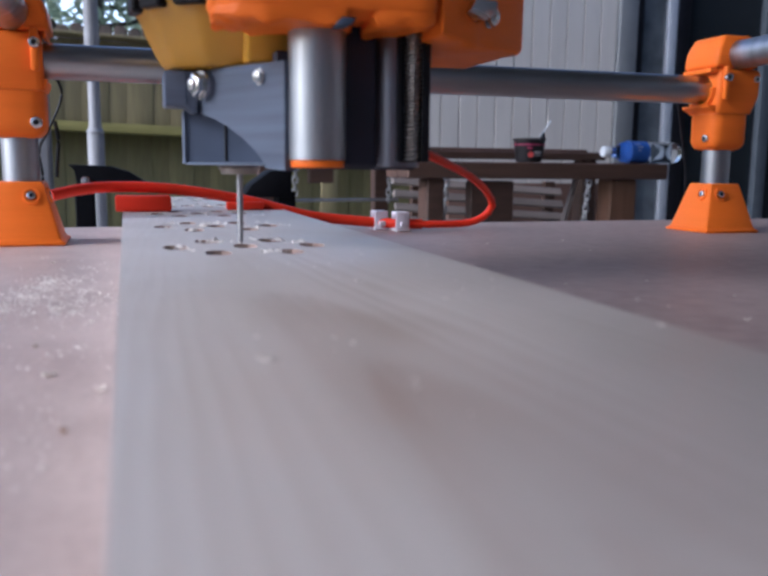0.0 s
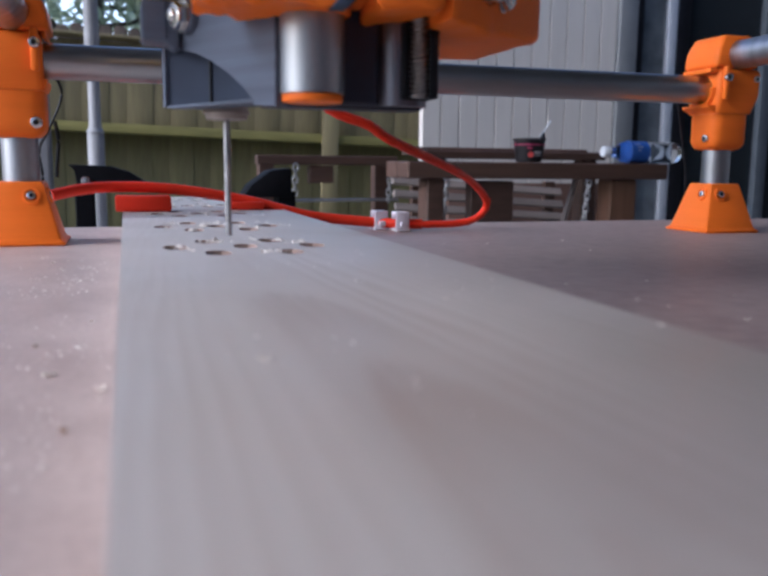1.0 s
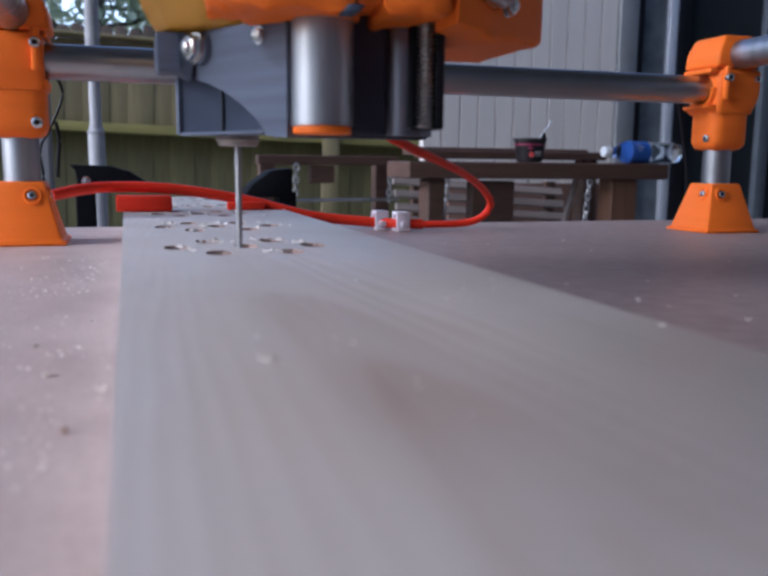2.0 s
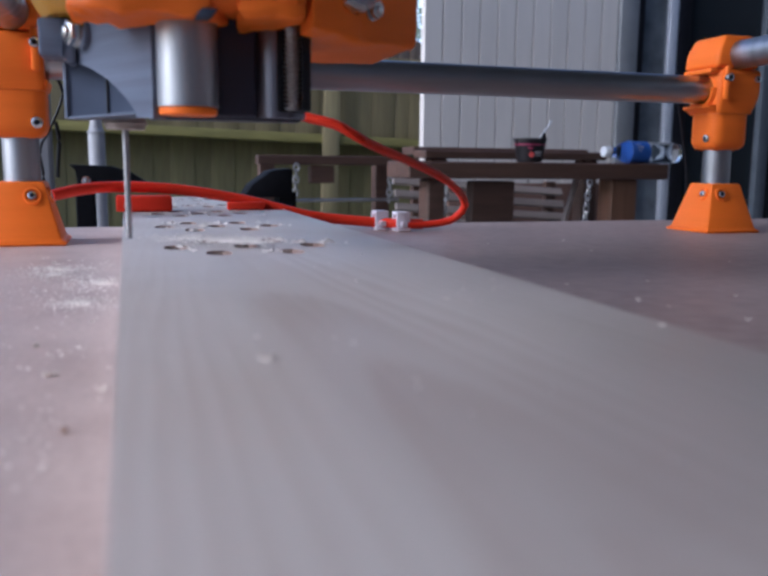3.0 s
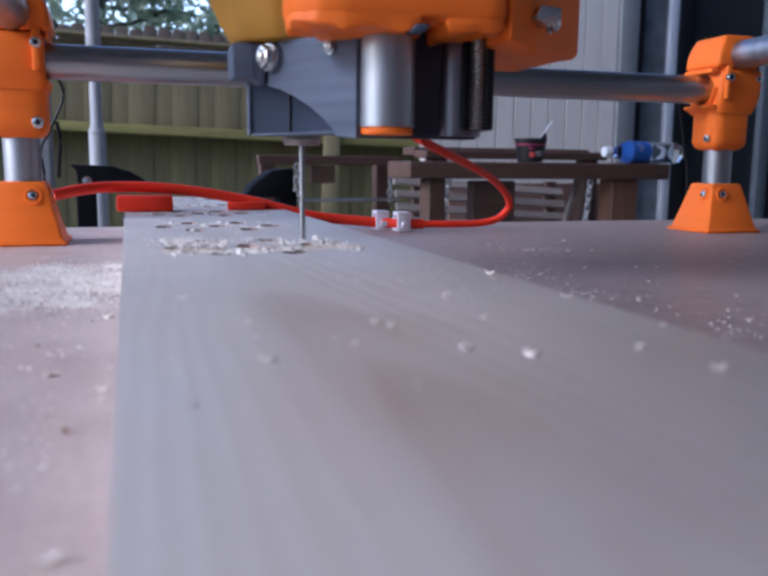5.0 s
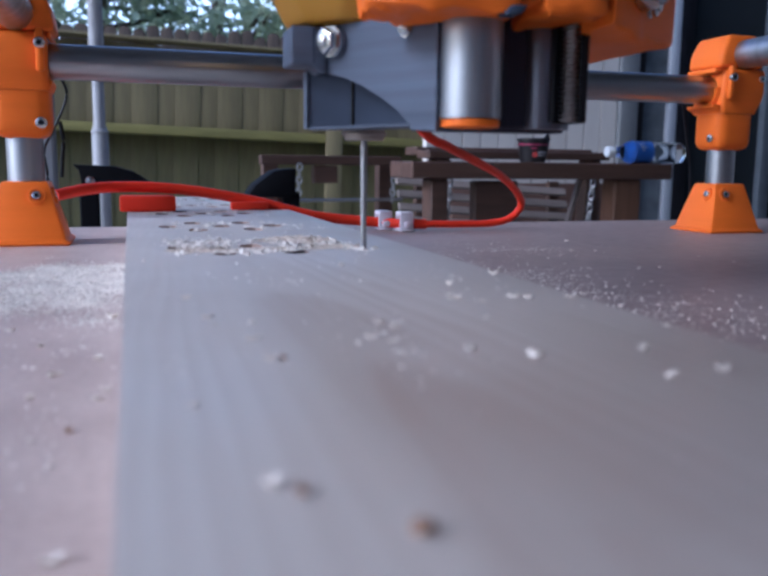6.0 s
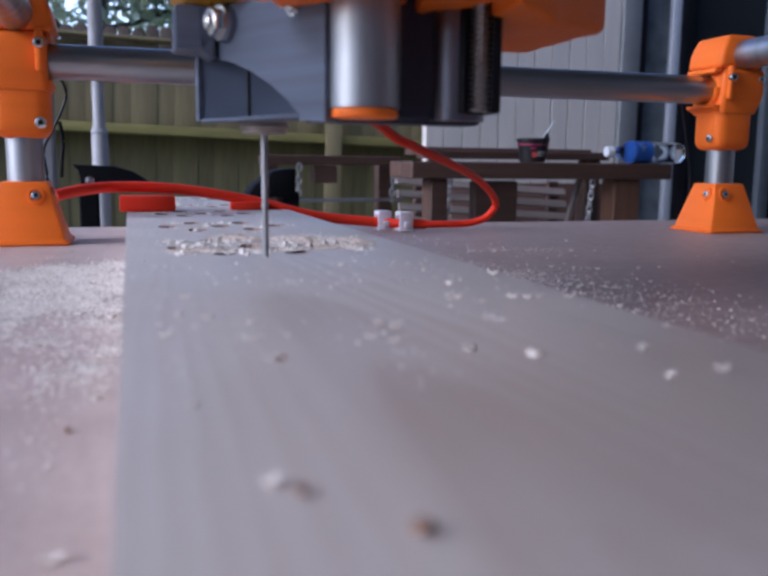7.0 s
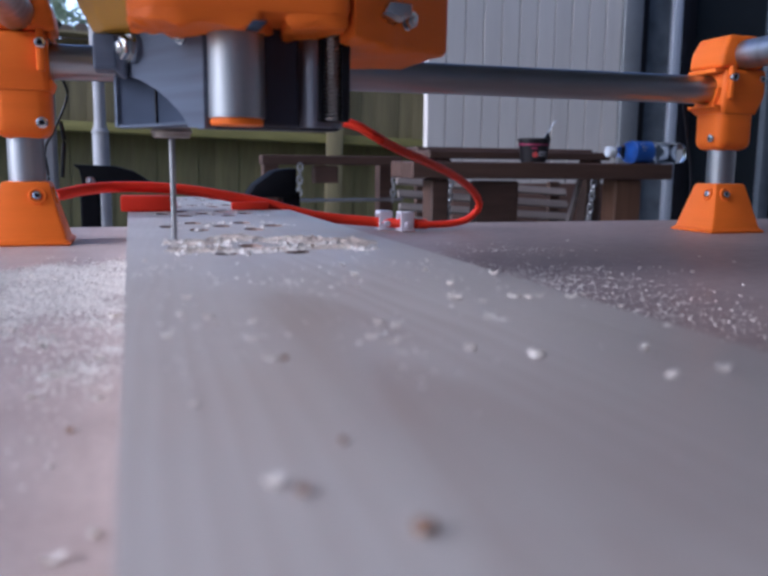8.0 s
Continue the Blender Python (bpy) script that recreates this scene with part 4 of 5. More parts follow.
        rows.append([own.verts.new(((1.58 if k % 3 else 1.46) * 0.001 * math.cos(k * math.pi / 3 + i * 0.42), (1.58 if k % 3 else 1.46) * 0.001 * math.sin(k * math.pi / 3 + i * 0.42), z)) for k in range(6)])
    for p0, p1 in zip(rows, rows[1:]):
        for i in range(6):
            own.faces.new((p1[i], p1[(i + 1) % 6], p0[(i + 1) % 6], p0[i]))
    own.faces.new(rows[-1])
    join(bit, own)
    part("cutter", bit, BITSTEEL, slide, "slim steel cutting bit")
    # router body
    rb = lathe([(0.028, 0.0502), (0.0385, 0.0505), (0.043, 0.058), (0.055, 0.084), (0.058, 0.098), (0.058, 0.17), (0.045, 0.19)], 12)
    rb.transform(Matrix.Translation((0.002, 0.006, 0)))
    bevel(rb, 0.0025, 2)
    part("router_body", rb, YELLOW, slide, "yellow trim router body", smooth=25)
    box_n = box((-0.002, -0.046, 0.0505), (0.026, -0.02, 0.082), 0.003, 2)
    part("switch_block", box_n, YELLOW, slide, "yellow body block")
    for i in range(4):
        a = radians(-172 + i * 24.5)
        v = box((-0.0078, -0.003, 0.0765), (0.0078, 0.003, 0.0845), 0.001, 1)
        v.transform(Matrix.Translation((0.002 + 0.0520 * math.cos(a), 0.006 + 0.0520 * math.sin(a), 0)) @ Matrix.Rotation(a + math.pi / 2, 4, "Z"))
        part("vent", v, BLACK, slide)
    # twin tubes, plate between, lead screw
    # The second tube's shading under the carriage is put into a darker steel.
    for x, y, z0, mat in ((0.0262, -0.0685, 0.0065, STEEL), (0.0680, -0.0500, 0.0035, SHADETUBE)):
        part("slide_tube", tube((x, y, z0), (x, y, 0.24), 0.0129, seg=40), mat, slide, "upright steel tube")
    part("end_cap", tube((0.0262, -0.0685, 0.0030), (0.0262, -0.0685, 0.0064), 0.0122, seg=36, w=0.0008), ORANGE, slide, "orange tube end cap")
    plate = box((0.010, -0.0535, 0.0022), (0.0790, -0.038, 0.056), 0.001, 1)
    box((0.034, -0.058, 0.0035), (0.0575, -0.040, 0.25), 0.001, 1, plate)
    part("back_plate", plate, NAVY, slide, "dark blue backing plate")
    scr = bmesh.new()
    rows = []
    n = 420
    for i in range(n + 1):
        z = 0.0065 + 0.1385 * i / n
        rows.append([scr.verts.new(((0.0033 + 0.0011 * math.cos(k * math.pi / 5 - i * 1.05)) * math.cos(k * math.pi / 5), (0.0033 + 0.0011 * math.cos(k * math.pi / 5 - i * 1.05)) * math.sin(k * math.pi / 5), z)) for k in range(10)])
    for p0, p1 in zip(rows, rows[1:]):
        for i in range(10):
            scr.faces.new((p0[i], p0[(i + 1) % 10], p1[(i + 1) % 10], p1[i]))
    scr.faces.new(rows[0][::-1])
    scr.faces.new(rows[-1])
    scr.transform(Matrix.Translation((0.0718, -0.0690, 0)))
    part("screw_guard", box((0.0655, -0.0655, 0.0060), (0.0795, -0.0560, 0.145), 0.0008, 1), BLACK, slide, "dark strip behind the screw")
    part("screw_guard", box((0.0752, -0.0715, 0.0060), (0.0795, -0.0650, 0.145), 0.0008, 1), BLACK, slide)
    part("lead_screw", scr, SCREW, slide, "threaded dark lead screw")
    return slide


tool_slide = build_carriage()

# gantry tube that carries the carriage across
gantry = thing("gantry_tube", "steel gantry tube lying across the side rails", "tube")
part("tube", tube((LX - 0.03, 0, 0), (RX + 0.03, 0, 0), TR, seg=32), RAIL, gantry)

# ------------------------------------------------------------------ red band, clips, cables


def red_band():
    t = thing("red_band", "flat red plastic cable band along the worktop", "cable", at=(0, 0, 0))
    pts = spline([(-0.058, 0.70, 0.0335), (-0.038, 0.72, 0.0375), (-0.015, 0.735, 0.0395), (0.02, 0.742, 0.039), (0.06, 0.745, 0.035), (0.11, 0.745, 0.026),
                  (0.16, 0.74, 0.0135), (0.205, 0.734, 0.0085), (0.2265, 0.728, 0.007), (0.244, 0.716, 0.0065), (0.262, 0.712, 0.0062)], 6)
    band = cord(pts, 0.0047, 12)
    part("band", band, RED, t)
    blk = box((-0.009, 0.715, 0.0195), (0.0365, 0.748, 0.0325), 0.0015, 2)
    tagged(finish("red_block", blk, RED, None, 30), "red plastic hold-down block on the plank", "block")
    blk = box((0.085, 0.732, 0.0195), (0.118, 0.7405, 0.0265), 0.0012, 2)
    tagged(finish("red_block", blk, RED, None, 30), "red plastic strip under the band", "block")


red_band()


def clip(x, y, name="cable_clip"):
    t = thing(name, "translucent white plastic cable clip on the worktop", "clip", group="cable clips", at=(x, y, 0))
    bm = box((-0.007, -0.009, 0), (0.007, 0.009, 0.003), 0.001, 2)
    box((-0.0065, -0.0075, 0.002), (0.0065, -0.0045, 0.016), 0.001, 2, bm)
    box((-0.0065, 0.0045, 0.002), (0.0065, 0.0075, 0.016), 0.001, 2, bm)
    box((-0.0065, -0.0075, 0.0145), (0.0065, 0.0075, 0.018), 0.001, 2, bm)
    part("body", bm, CLIP, t)
    part("tab", box((-0.003, -0.012, 0.004), (0.003, -0.0076, 0.009), 0.001, 2), CLIP, t)


clip(0.2265, 0.732)
clip(0.2415, 0.714)

tagged(finish("black_cable", cord(spline([(-0.050, 0.700, 0.128), (-0.046, 0.705, 0.112), (-0.056, 0.70, 0.086), (-0.064, 0.700, 0.07), (-0.0625, 0.70, 0.05), (-0.063, 0.70, 0.036)], 6), 0.0011), BLACK, None, 40),
       "thin black wire behind the orange corner", "cable")
tagged(finish("black_cable", cord(spline([(0.517, 0.69, 0.128), (0.5205, 0.69, 0.115), (0.5265, 0.69, 0.088), (0.533, 0.69, 0.055), (0.536, 0.69, 0.0)], 6), 0.0011), BLACK, None, 40),
       "thin black wire hanging beside the orange corner", "cable")
tagged(finish("black_cable", cord(spline([(-0.052, 0.705, 0.092), (-0.050, 0.705, 0.078), (-0.0515, 0.705, 0.060), (-0.0525, 0.705, 0.048)], 6), 0.0016), BLACK, None, 40),
       "short black wire end behind the orange corner", "cable")

# ------------------------------------------------------------------ vacuum nozzle


def vacuum_nozzle():
    """A flat crevice nozzle; its mouth at the origin, the pipe along +x."""
    t = thing("vacuum_nozzle", "black plastic crevice nozzle of a vacuum cleaner", "vacuum nozzle")
    bm = bmesh.new()
    rows = []
    for x, w, h in ((0.0, 0.0120, 0.0130), (0.012, 0.0125, 0.0138), (0.05, 0.0138, 0.0148), (0.10, 0.0148, 0.0156), (0.15, 0.0155, 0.0162), (0.34, 0.022, 0.022)):
        n = 24
        row = []
        for k in range(n):
            a = 2 * math.pi * k / n
            ca, sa = math.cos(a), math.sin(a)
            e = 0.45
            row.append(bm.verts.new((x + (0.014 * (0.5 - 0.5 * sa) if x == 0 else 0), w * math.copysign(abs(ca) ** e, ca), h * math.copysign(abs(sa) ** e, sa))))
        rows.append(row)
    for p0, p1 in zip(rows, rows[1:]):
        for i in range(24):
            bm.faces.new((p0[i], p0[(i + 1) % 24], p1[(i + 1) % 24], p1[i]))
    bm.faces.new(rows[-1])
    inner = [bm.verts.new((v.co.x, v.co.y * 0.8, v.co.z * 0.8)) for v in rows[0]]
    deep = [bm.verts.new((0.05, v.co.y * 0.75, v.co.z * 0.75)) for v in rows[0]]
    for i in range(24):
        j = (i + 1) % 24
        bm.faces.new((rows[0][j], rows[0][i], inner[i], inner[j]))
        bm.faces.new((inner[j], inner[i], deep[i], deep[j]))
    bm.faces.new(deep)
    bmesh.ops.recalc_face_normals(bm, faces=bm.faces)
    part("nozzle", bm, BLACK, t)
    part("hose", cord(spline([(0.335, 0, 0), (0.45, 0, 0.0), (0.55, 0.02, 0.01), (0.65, 0.05, 0.04)], 6), 0.024, 16), BLACK, t, "ribbed black hose")
    return t


nozzle = vacuum_nozzle()

# ------------------------------------------------------------------ red band's free loop, in rigid links
LINKS = 50
STEP = 0.0076
loop = thing("red_cable_loop", "red plastic cable band looping up to the carriage", "cable")
links = []
for i in range(LINKS):
    bm = tube((-STEP * 0.62, 0, 0), (STEP * 0.62, 0, 0), 0.0047, seg=14)
    for v in bm.verts:
        v.co.y, v.co.z = v.co.y * 1.1, v.co.z * 0.72
    links.append(part("link", bm, RED, loop))


def loop_poses(x, y):
    """The links' poses when the carriage stands at x, y."""
    e = 0.328 + 0.5 * (x - 0.0572)
    ctrl = [Vector((0.262, 0.712, 0.0062)), Vector((e - 0.055, 0.71, 0.0060)), Vector((e - 0.026, 0.71, 0.0066)), Vector((e - 0.008, 0.708, 0.0115)), Vector((e, 0.702, 0.0235)),
            Vector((e - 0.012, 0.688, 0.0370)), Vector((e - 0.045, 0.652, 0.0515)), Vector((e - 0.088, 0.605, 0.0630)), Vector((e - 0.13, 0.562, 0.0735)),
            Vector((e - 0.158, 0.545, 0.085)), Vector((0.4 * x + 0.6 * (e - 0.165), y + 0.14, 0.125)), Vector((x + 0.08, y + 0.12, 0.30))]
    pts = spline(ctrl, 10)
    out, want, run = [], STEP / 2, 0.0
    for a, b in zip(pts, pts[1:]):
        l = (b - a).length
        while run + l >= want and len(out) < LINKS:
            c = a.lerp(b, (want - run) / l)
            d = (b - a).normalized()
            ref = Vector((0.45, 0.89, 0.0))
            s = (ref - d * ref.dot(d)).normalized()
            n = d.cross(s)
            out.append(Matrix(((d.x, s.x, n.x, c.x), (d.y, s.y, n.y, c.y), (d.z, s.z, n.z, c.z), (0, 0, 0, 1))))
            want += STEP
        run += l
    return out


# ------------------------------------------------------------------ chips and dust
RND = random.Random(5)


def flake_mesh(seed, size, mat):
    """A thin curled shaving, resting on z = 0."""
    r = random.Random(seed)
    bend, wide, thick, twist = r.uniform(0.25, 0.7), r.uniform(0.5, 0.85), 0.30, r.uniform(-0.4, 0.4)
    verts, faces = [], []
    for layer in (0, 1):
        for i in range(4):
            for j in range(3):
                a, b = i / 1.5 - 1, j - 1
                edge = 1 - 0.25 * r.random()
                verts.append(Vector((a * edge, b * wide * (1 - 0.3 * a * a) * edge, bend * a * a + twist * a * b * 0.5 + thick * layer + 0.05 * r.random())) * size)
    for i in range(3):
        for j in range(2):
            k = i * 3 + j
            faces += [(k, k + 1, k + 4, k + 3), (k + 12, k + 15, k + 16, k + 13)]
    rim = [0, 3, 6, 9, 10, 11, 8, 5, 2, 1]
    faces += [(a, b, b + 12, a + 12) for a, b in zip(rim, rim[1:] + rim[:1])]
    low = min(v.z for v in verts)
    me = bpy.data.meshes.new("wood_chip")
    me.from_pydata([(v.x, v.y, v.z - low) for v in verts], [], faces)
    me.materials.append(mat)
    return me


def crumb_mesh(seed, size):
    """A rough lump of knot wood, resting on z = 0."""
    r = random.Random(seed)
    bm = bmesh.new()
    bmesh.ops.create_icosphere(bm, subdivisions=2, radius=size)
    for v in bm.verts:
        v.co = Vector((v.co.x * 1.25, v.co.y, v.co.z * 0.8)) * r.uniform(0.75, 1.2)
    low = min(v.co.z for v in bm.verts)
    bmesh.ops.translate(bm, verts=bm.verts, vec=(0, 0, -low))
    me = bpy.data.meshes.new("wood_chip")
    bm.to_mesh(me)
    bm.free()
    me.materials.append(TANCHIP)
    return me


CHIPS = [flake_mesh(k, q, CHIP if k % 3 else SHAVING) for k, q in enumerate((0.0008, 0.0010, 0.0013, 0.0016, 0.0020, 0.0025))]
CRUMBS = [crumb_mesh(k, q) for k, q in enumerate((0.0008, 0.0012, 0.0006))]


def dust_mesh(seed, rx, ry, n, size, on_top):
    """A patch of loose granules lying on a flat support."""
    r = random.Random(seed)
    verts, faces = [], []
    for i in range(n):
        a, q = r.uniform(0, 6.283), abs(r.gauss(0, 0.55))
        cx, cy = math.cos(a) * q * rx, math.sin(a) * q * ry
        s = size * min(2.6, r.lognormvariate(-0.12, 0.5))
        m = Euler((0, 0, r.uniform(0, 6.28))).to_matrix()
        k = len(verts)
        for v in ((-1.2, -0.7, 0), (1, -0.8, 0), (1.1, 0.7, 0), (-0.9, 0.8, 0), (-0.4, -0.2, 0.9), (0.5, 0.2, 0.8)):
            verts.append(Vector((cx, cy, 0)) + m @ (Vector(v) * s * r.uniform(0.8, 1.2)) * 1.0)
        for f in ((0, 1, 5, 4), (1, 2, 5), (2, 3, 4, 5), (3, 0, 4)):
            faces.append(tuple(k + j for j in f))
    me = bpy.data.meshes.new("sawdust")
    me.from_pydata(verts, [], faces)
    me.materials.append(DUST)
    return me


moving_bits = []   # (object, resting place, time of landing or None, time of leaving or None)


def put_chip(x, y, z, land=None, leave=None, big=0, crumb=None):
    ob = new("wood_chip", CHIPS[min(5, RND.randrange(2) + big)] if crumb is None else CRUMBS[crumb])
    tagged(ob, "pale pine shaving thrown from the cut" if crumb is None else "brown crumb of knot wood on the plank", "wood chip", group="wood chips")
    ob.matrix_world = pose(x, y, z, 0, 0, RND.uniform(0, 360))
    if land is not None or leave is not None:
        moving_bits.append((ob, Vector((x, y, z)), land, leave))


def put_dust(x, y, z, rx, ry, n, size, land=None, leave=None):
    ob = new("sawdust", dust_mesh(RND.randrange(9999), rx, ry, n, size, z))
    tagged(ob, "loose pale sawdust", "sawdust", kind="stuff")
    ob.matrix_world = pose(x, y, z)
    if land is not None or leave is not None:
        moving_bits.append((ob, Vector((x, y, z)), land, leave))


def put_heap(x, y, rx, ry, h, n, land):
    """A low heap of cuttings: an uneven mound with loose shavings over it."""
    r = random.Random(int(x * 9000) + n)
    verts, faces = [], []

    def height(a, b):
        q = a * a + b * b
        return h * max(0.0, 1 - q) * (0.75 + 0.6 * noise.noise(Vector((a * 3 + x * 50, b * 3, 1)))) - 0.0001

    N = 16
    for i in range(N + 1):
        for j in range(N + 1):
            a, b = 2 * i / N - 1, 2 * j / N - 1
            verts.append(Vector((a * rx, b * ry, height(a, b) + (0.12 * h * r.random() if a * a + b * b < 0.9 else -0.0002))))
    for i in range(N):
        for j in range(N):
            k = i * (N + 1) + j
            faces.append((k, k + N + 1, k + N + 2, k + 1))
    for i in range(n):
        ang, q = r.uniform(0, 6.283), math.sqrt(r.random()) * 1.15
        a, b = math.cos(ang) * q, math.sin(ang) * q
        size = 0.00042 * r.lognormvariate(0, 0.4)
        m = Euler((r.uniform(-0.7, 0.7), r.uniform(-0.7, 0.7), r.uniform(0, 6.28))).to_matrix()
        c = Vector((a * rx, b * ry, max(0.0, height(a, b)) + size * 0.25))
        k = len(verts)
        for v in ((-1.6, -0.6, -0.2), (1.5, -0.7, -0.2), (1.4, 0.6, -0.2), (-1.3, 0.7, -0.2), (-0.4, -0.2, 0.4), (0.5, 0.2, 0.4)):
            verts.append(c + m @ (Vector(v) * size))
        for f in ((0, 1, 5, 4), (1, 2, 5), (2, 3, 4, 5), (3, 0, 4)):
            faces.append(tuple(k + q2 for q2 in f))
    me = bpy.data.meshes.new("sawdust")
    me.from_pydata(verts, [], faces)
    me.materials.append(HEAP)
    ob = tagged(new("sawdust", me), "low heap of pale shavings round the pockets", "sawdust", kind="stuff")
    ob.matrix_world = pose(x, y, TOP)
    moving_bits.append((ob, Vector((x, y, TOP)), land, None))


def scatter():
    top = TOP + 0.0001
    # lying there all along
    for i in range(14):
        put_chip(RND.uniform(0.16, 0.42), RND.uniform(0.28, 0.6), 0.0001, big=RND.randrange(2))
    for x, y, b in ((0.0268, 0.1683, 3), (0.0936, 0.2319, 0), (0.1336, 0.1788, 0),
                    (-0.0303, 0.2829, 1), (-0.0084, 0.2225, 2), (-0.0236, 0.2422, 1), (0.2643, 0.3685, 1), (0.2758, 0.315, 1), (0.236, 0.2617, 1)):
        put_chip(x, y, top if XL < x < XR else 0.0001, big=b)
    put_chip(-0.0155, 0.1892, 0.0001, crumb=0)
    early = ((0.0610, 0.2011, 3, 3.3), (0.0640, 0.1960, 2, 3.3), (0.0959, 0.2380, 3, 3.4), (0.1321, 0.2260, 3, 3.4), (0.1104, 0.1553, 2, 3.9), (0.1148, 0.1347, 2, 3.9),
             (0.0147, 0.2534, 2, 3.3), (0.0718, 0.1657, 1, 3.4), (0.0088, 0.1383, 0, 3.8), (0.0916, 0.2003, 1, 3.4), (0.0836, 0.1566, 4, 4.4), (0.1322, 0.2835, 4, 3.4))
    late = ((0.0193, 0.2086, 1, 4.2), (0.0288, 0.2095, 1, 4.2), (0.1012, 0.1332, 2, 5.6), (0.1149, 0.2313, 3, 5.7), (0.1191, 0.2292, 3, 5.7), (0.0963, 0.2330, 2, 5.7),
            (0.0575, 0.1774, 2, 5.8), (0.0540, 0.1840, 2, 5.8), (0.0259, 0.1886, 2, 5.8), (0.0184, 0.2192, 2, 5.9), (0.0066, 0.1965, 2, 6.8), (0.0159, 0.0996, 2, 5.6))
    beside = ((-0.0089, 0.3304, 4, 3.3), (-0.0257, 0.3697, 3, 3.3), (-0.0439, 0.3945, 4, 3.4), (-0.0336, 0.3476, 3, 3.4), (-0.0118, 0.2602, 3, 5.7), (-0.0270, 0.2204, 3, 5.8),
              (-0.0138, 0.1256, 3, 3.9), (-0.0080, 0.1331, 1, 7.6))
    for x, y, b, t in early + late + beside:
        put_chip(x, y, top if XL < x < XR else 0.0001, land=t, big=b)
    put_chip(0.0190, 0.0959, top, land=5.6, crumb=0)
    put_chip(0.0298, 0.0813, top, land=5.7, crumb=1)
    put_chip(0.0286, 0.1130, top, land=7.4, crumb=2)
    put_chip(0.0296, 0.1670, top, land=5.9, crumb=2)
    for i in range(16):
        put_chip(RND.uniform(-0.10, -0.012), RND.uniform(0.2, 0.6), 0.0001, big=RND.randrange(2))
    # swept off by the nozzle
    for i in range(14):
        put_dust(RND.uniform(-0.075, -0.018), RND.uniform(0.33, 0.45), 0.0001, 0.020, 0.030, 170, 0.00028, leave=RND.choice((0.3, 0.4)))
    # round the pockets from the start
    for k in range(5):
        for c in CLUSTERS:
            for j in range(2):
                put_dust(COLS[k] + RND.uniform(-0.006, 0.010), c + RND.uniform(-0.035, 0.035), top, 0.007, 0.006, 10, 0.0007)
    for i in range(10):
        put_dust(RND.uniform(0.0, 0.13), RND.uniform(0.12, 0.40), top, 0.03, 0.05, 14, 0.00022)
    for i in range(12):
        put_dust(RND.uniform(-0.10, -0.01), RND.uniform(0.12, 0.55), 0.0001, 0.03, 0.05, 60, 0.0003)
    # landing while the cut goes on: a pale bank along the plank, thinner further out
    for i in range(44):
        put_dust(-0.004 - abs(RND.gauss(0, 0.05)), RND.uniform(0.35, 0.50), 0.0001, 0.020, 0.026, 800, 0.00025, land=RND.uniform(2.9, 4.3))
    for i in range(56):
        put_dust(-0.004 - abs(RND.gauss(0, 0.045)), RND.triangular(0.20, 0.52, 0.46), 0.0001, 0.020, 0.030, 420, 0.00029, land=RND.uniform(4.6, 7.6))
    for i in range(26):
        put_dust(XR + 0.012 + abs(RND.gauss(0, 0.06)), RND.uniform(0.24, 0.54), 0.0001, 0.055, 0.06, 150, 0.00027, land=RND.uniform(4.4, 6.0))
    for i in range(14):
        put_dust(XR + 0.012 + abs(RND.gauss(0, 0.06)), RND.uniform(0.22, 0.50), 0.0001, 0.055, 0.06, 130, 0.00027, land=RND.uniform(6.2, 7.8))
    for i in range(20):
        put_dust(RND.uniform(0.012, 0.112), RND.uniform(0.375, 0.44), top, 0.010, 0.013, 26, 0.0008, land=RND.uniform(2.8, 6.2))
    for x, y, rx, ry, h, n, t in ((0.030, 0.395, 0.014, 0.009, 0.0007, 420, 3.4), (0.072, 0.393, 0.024, 0.006, 0.0008, 520, 3.7), (0.100, 0.400, 0.014, 0.010, 0.0009, 360, 4.3),
                                  (0.054, 0.452, 0.014, 0.016, 0.0025, 520, 6.3), (0.086, 0.436, 0.019, 0.018, 0.0027, 760, 5.7), (0.112, 0.425, 0.013, 0.020, 0.0019, 480, 6.8), (0.028, 0.430, 0.012, 0.016, 0.0016, 400, 7.2)):
        put_heap(x, y, rx, ry, h, n, t)
    for i in range(18):
        put_dust(RND.uniform(0.0, 0.13), RND.uniform(0.15, 0.34), top, 0.02, 0.04, 22, 0.00026, land=RND.uniform(4.8, 7.6))
    for i in range(10):
        x, y = RND.uniform(0.004, 0.13), RND.uniform(0.17, 0.36)
        put_chip(x, y, top, land=RND.choice((3.9, 4.4, 5.3, 5.6, 6.0, 6.6, 7.0, 7.4)), big=RND.choice((0, 0, 1)))
    for i in range(40):
        put_chip(RND.uniform(-0.09, -0.008), RND.uniform(0.16, 0.5), 0.0001, land=RND.uniform(3.0, 7.6), big=RND.choice((0, 1, 2)))
    for i in range(36):
        put_chip(RND.uniform(0.145, 0.33), RND.uniform(0.22, 0.52), 0.0001, land=RND.uniform(4.3, 7.4), big=RND.choice((0, 1, 2)))


scatter()

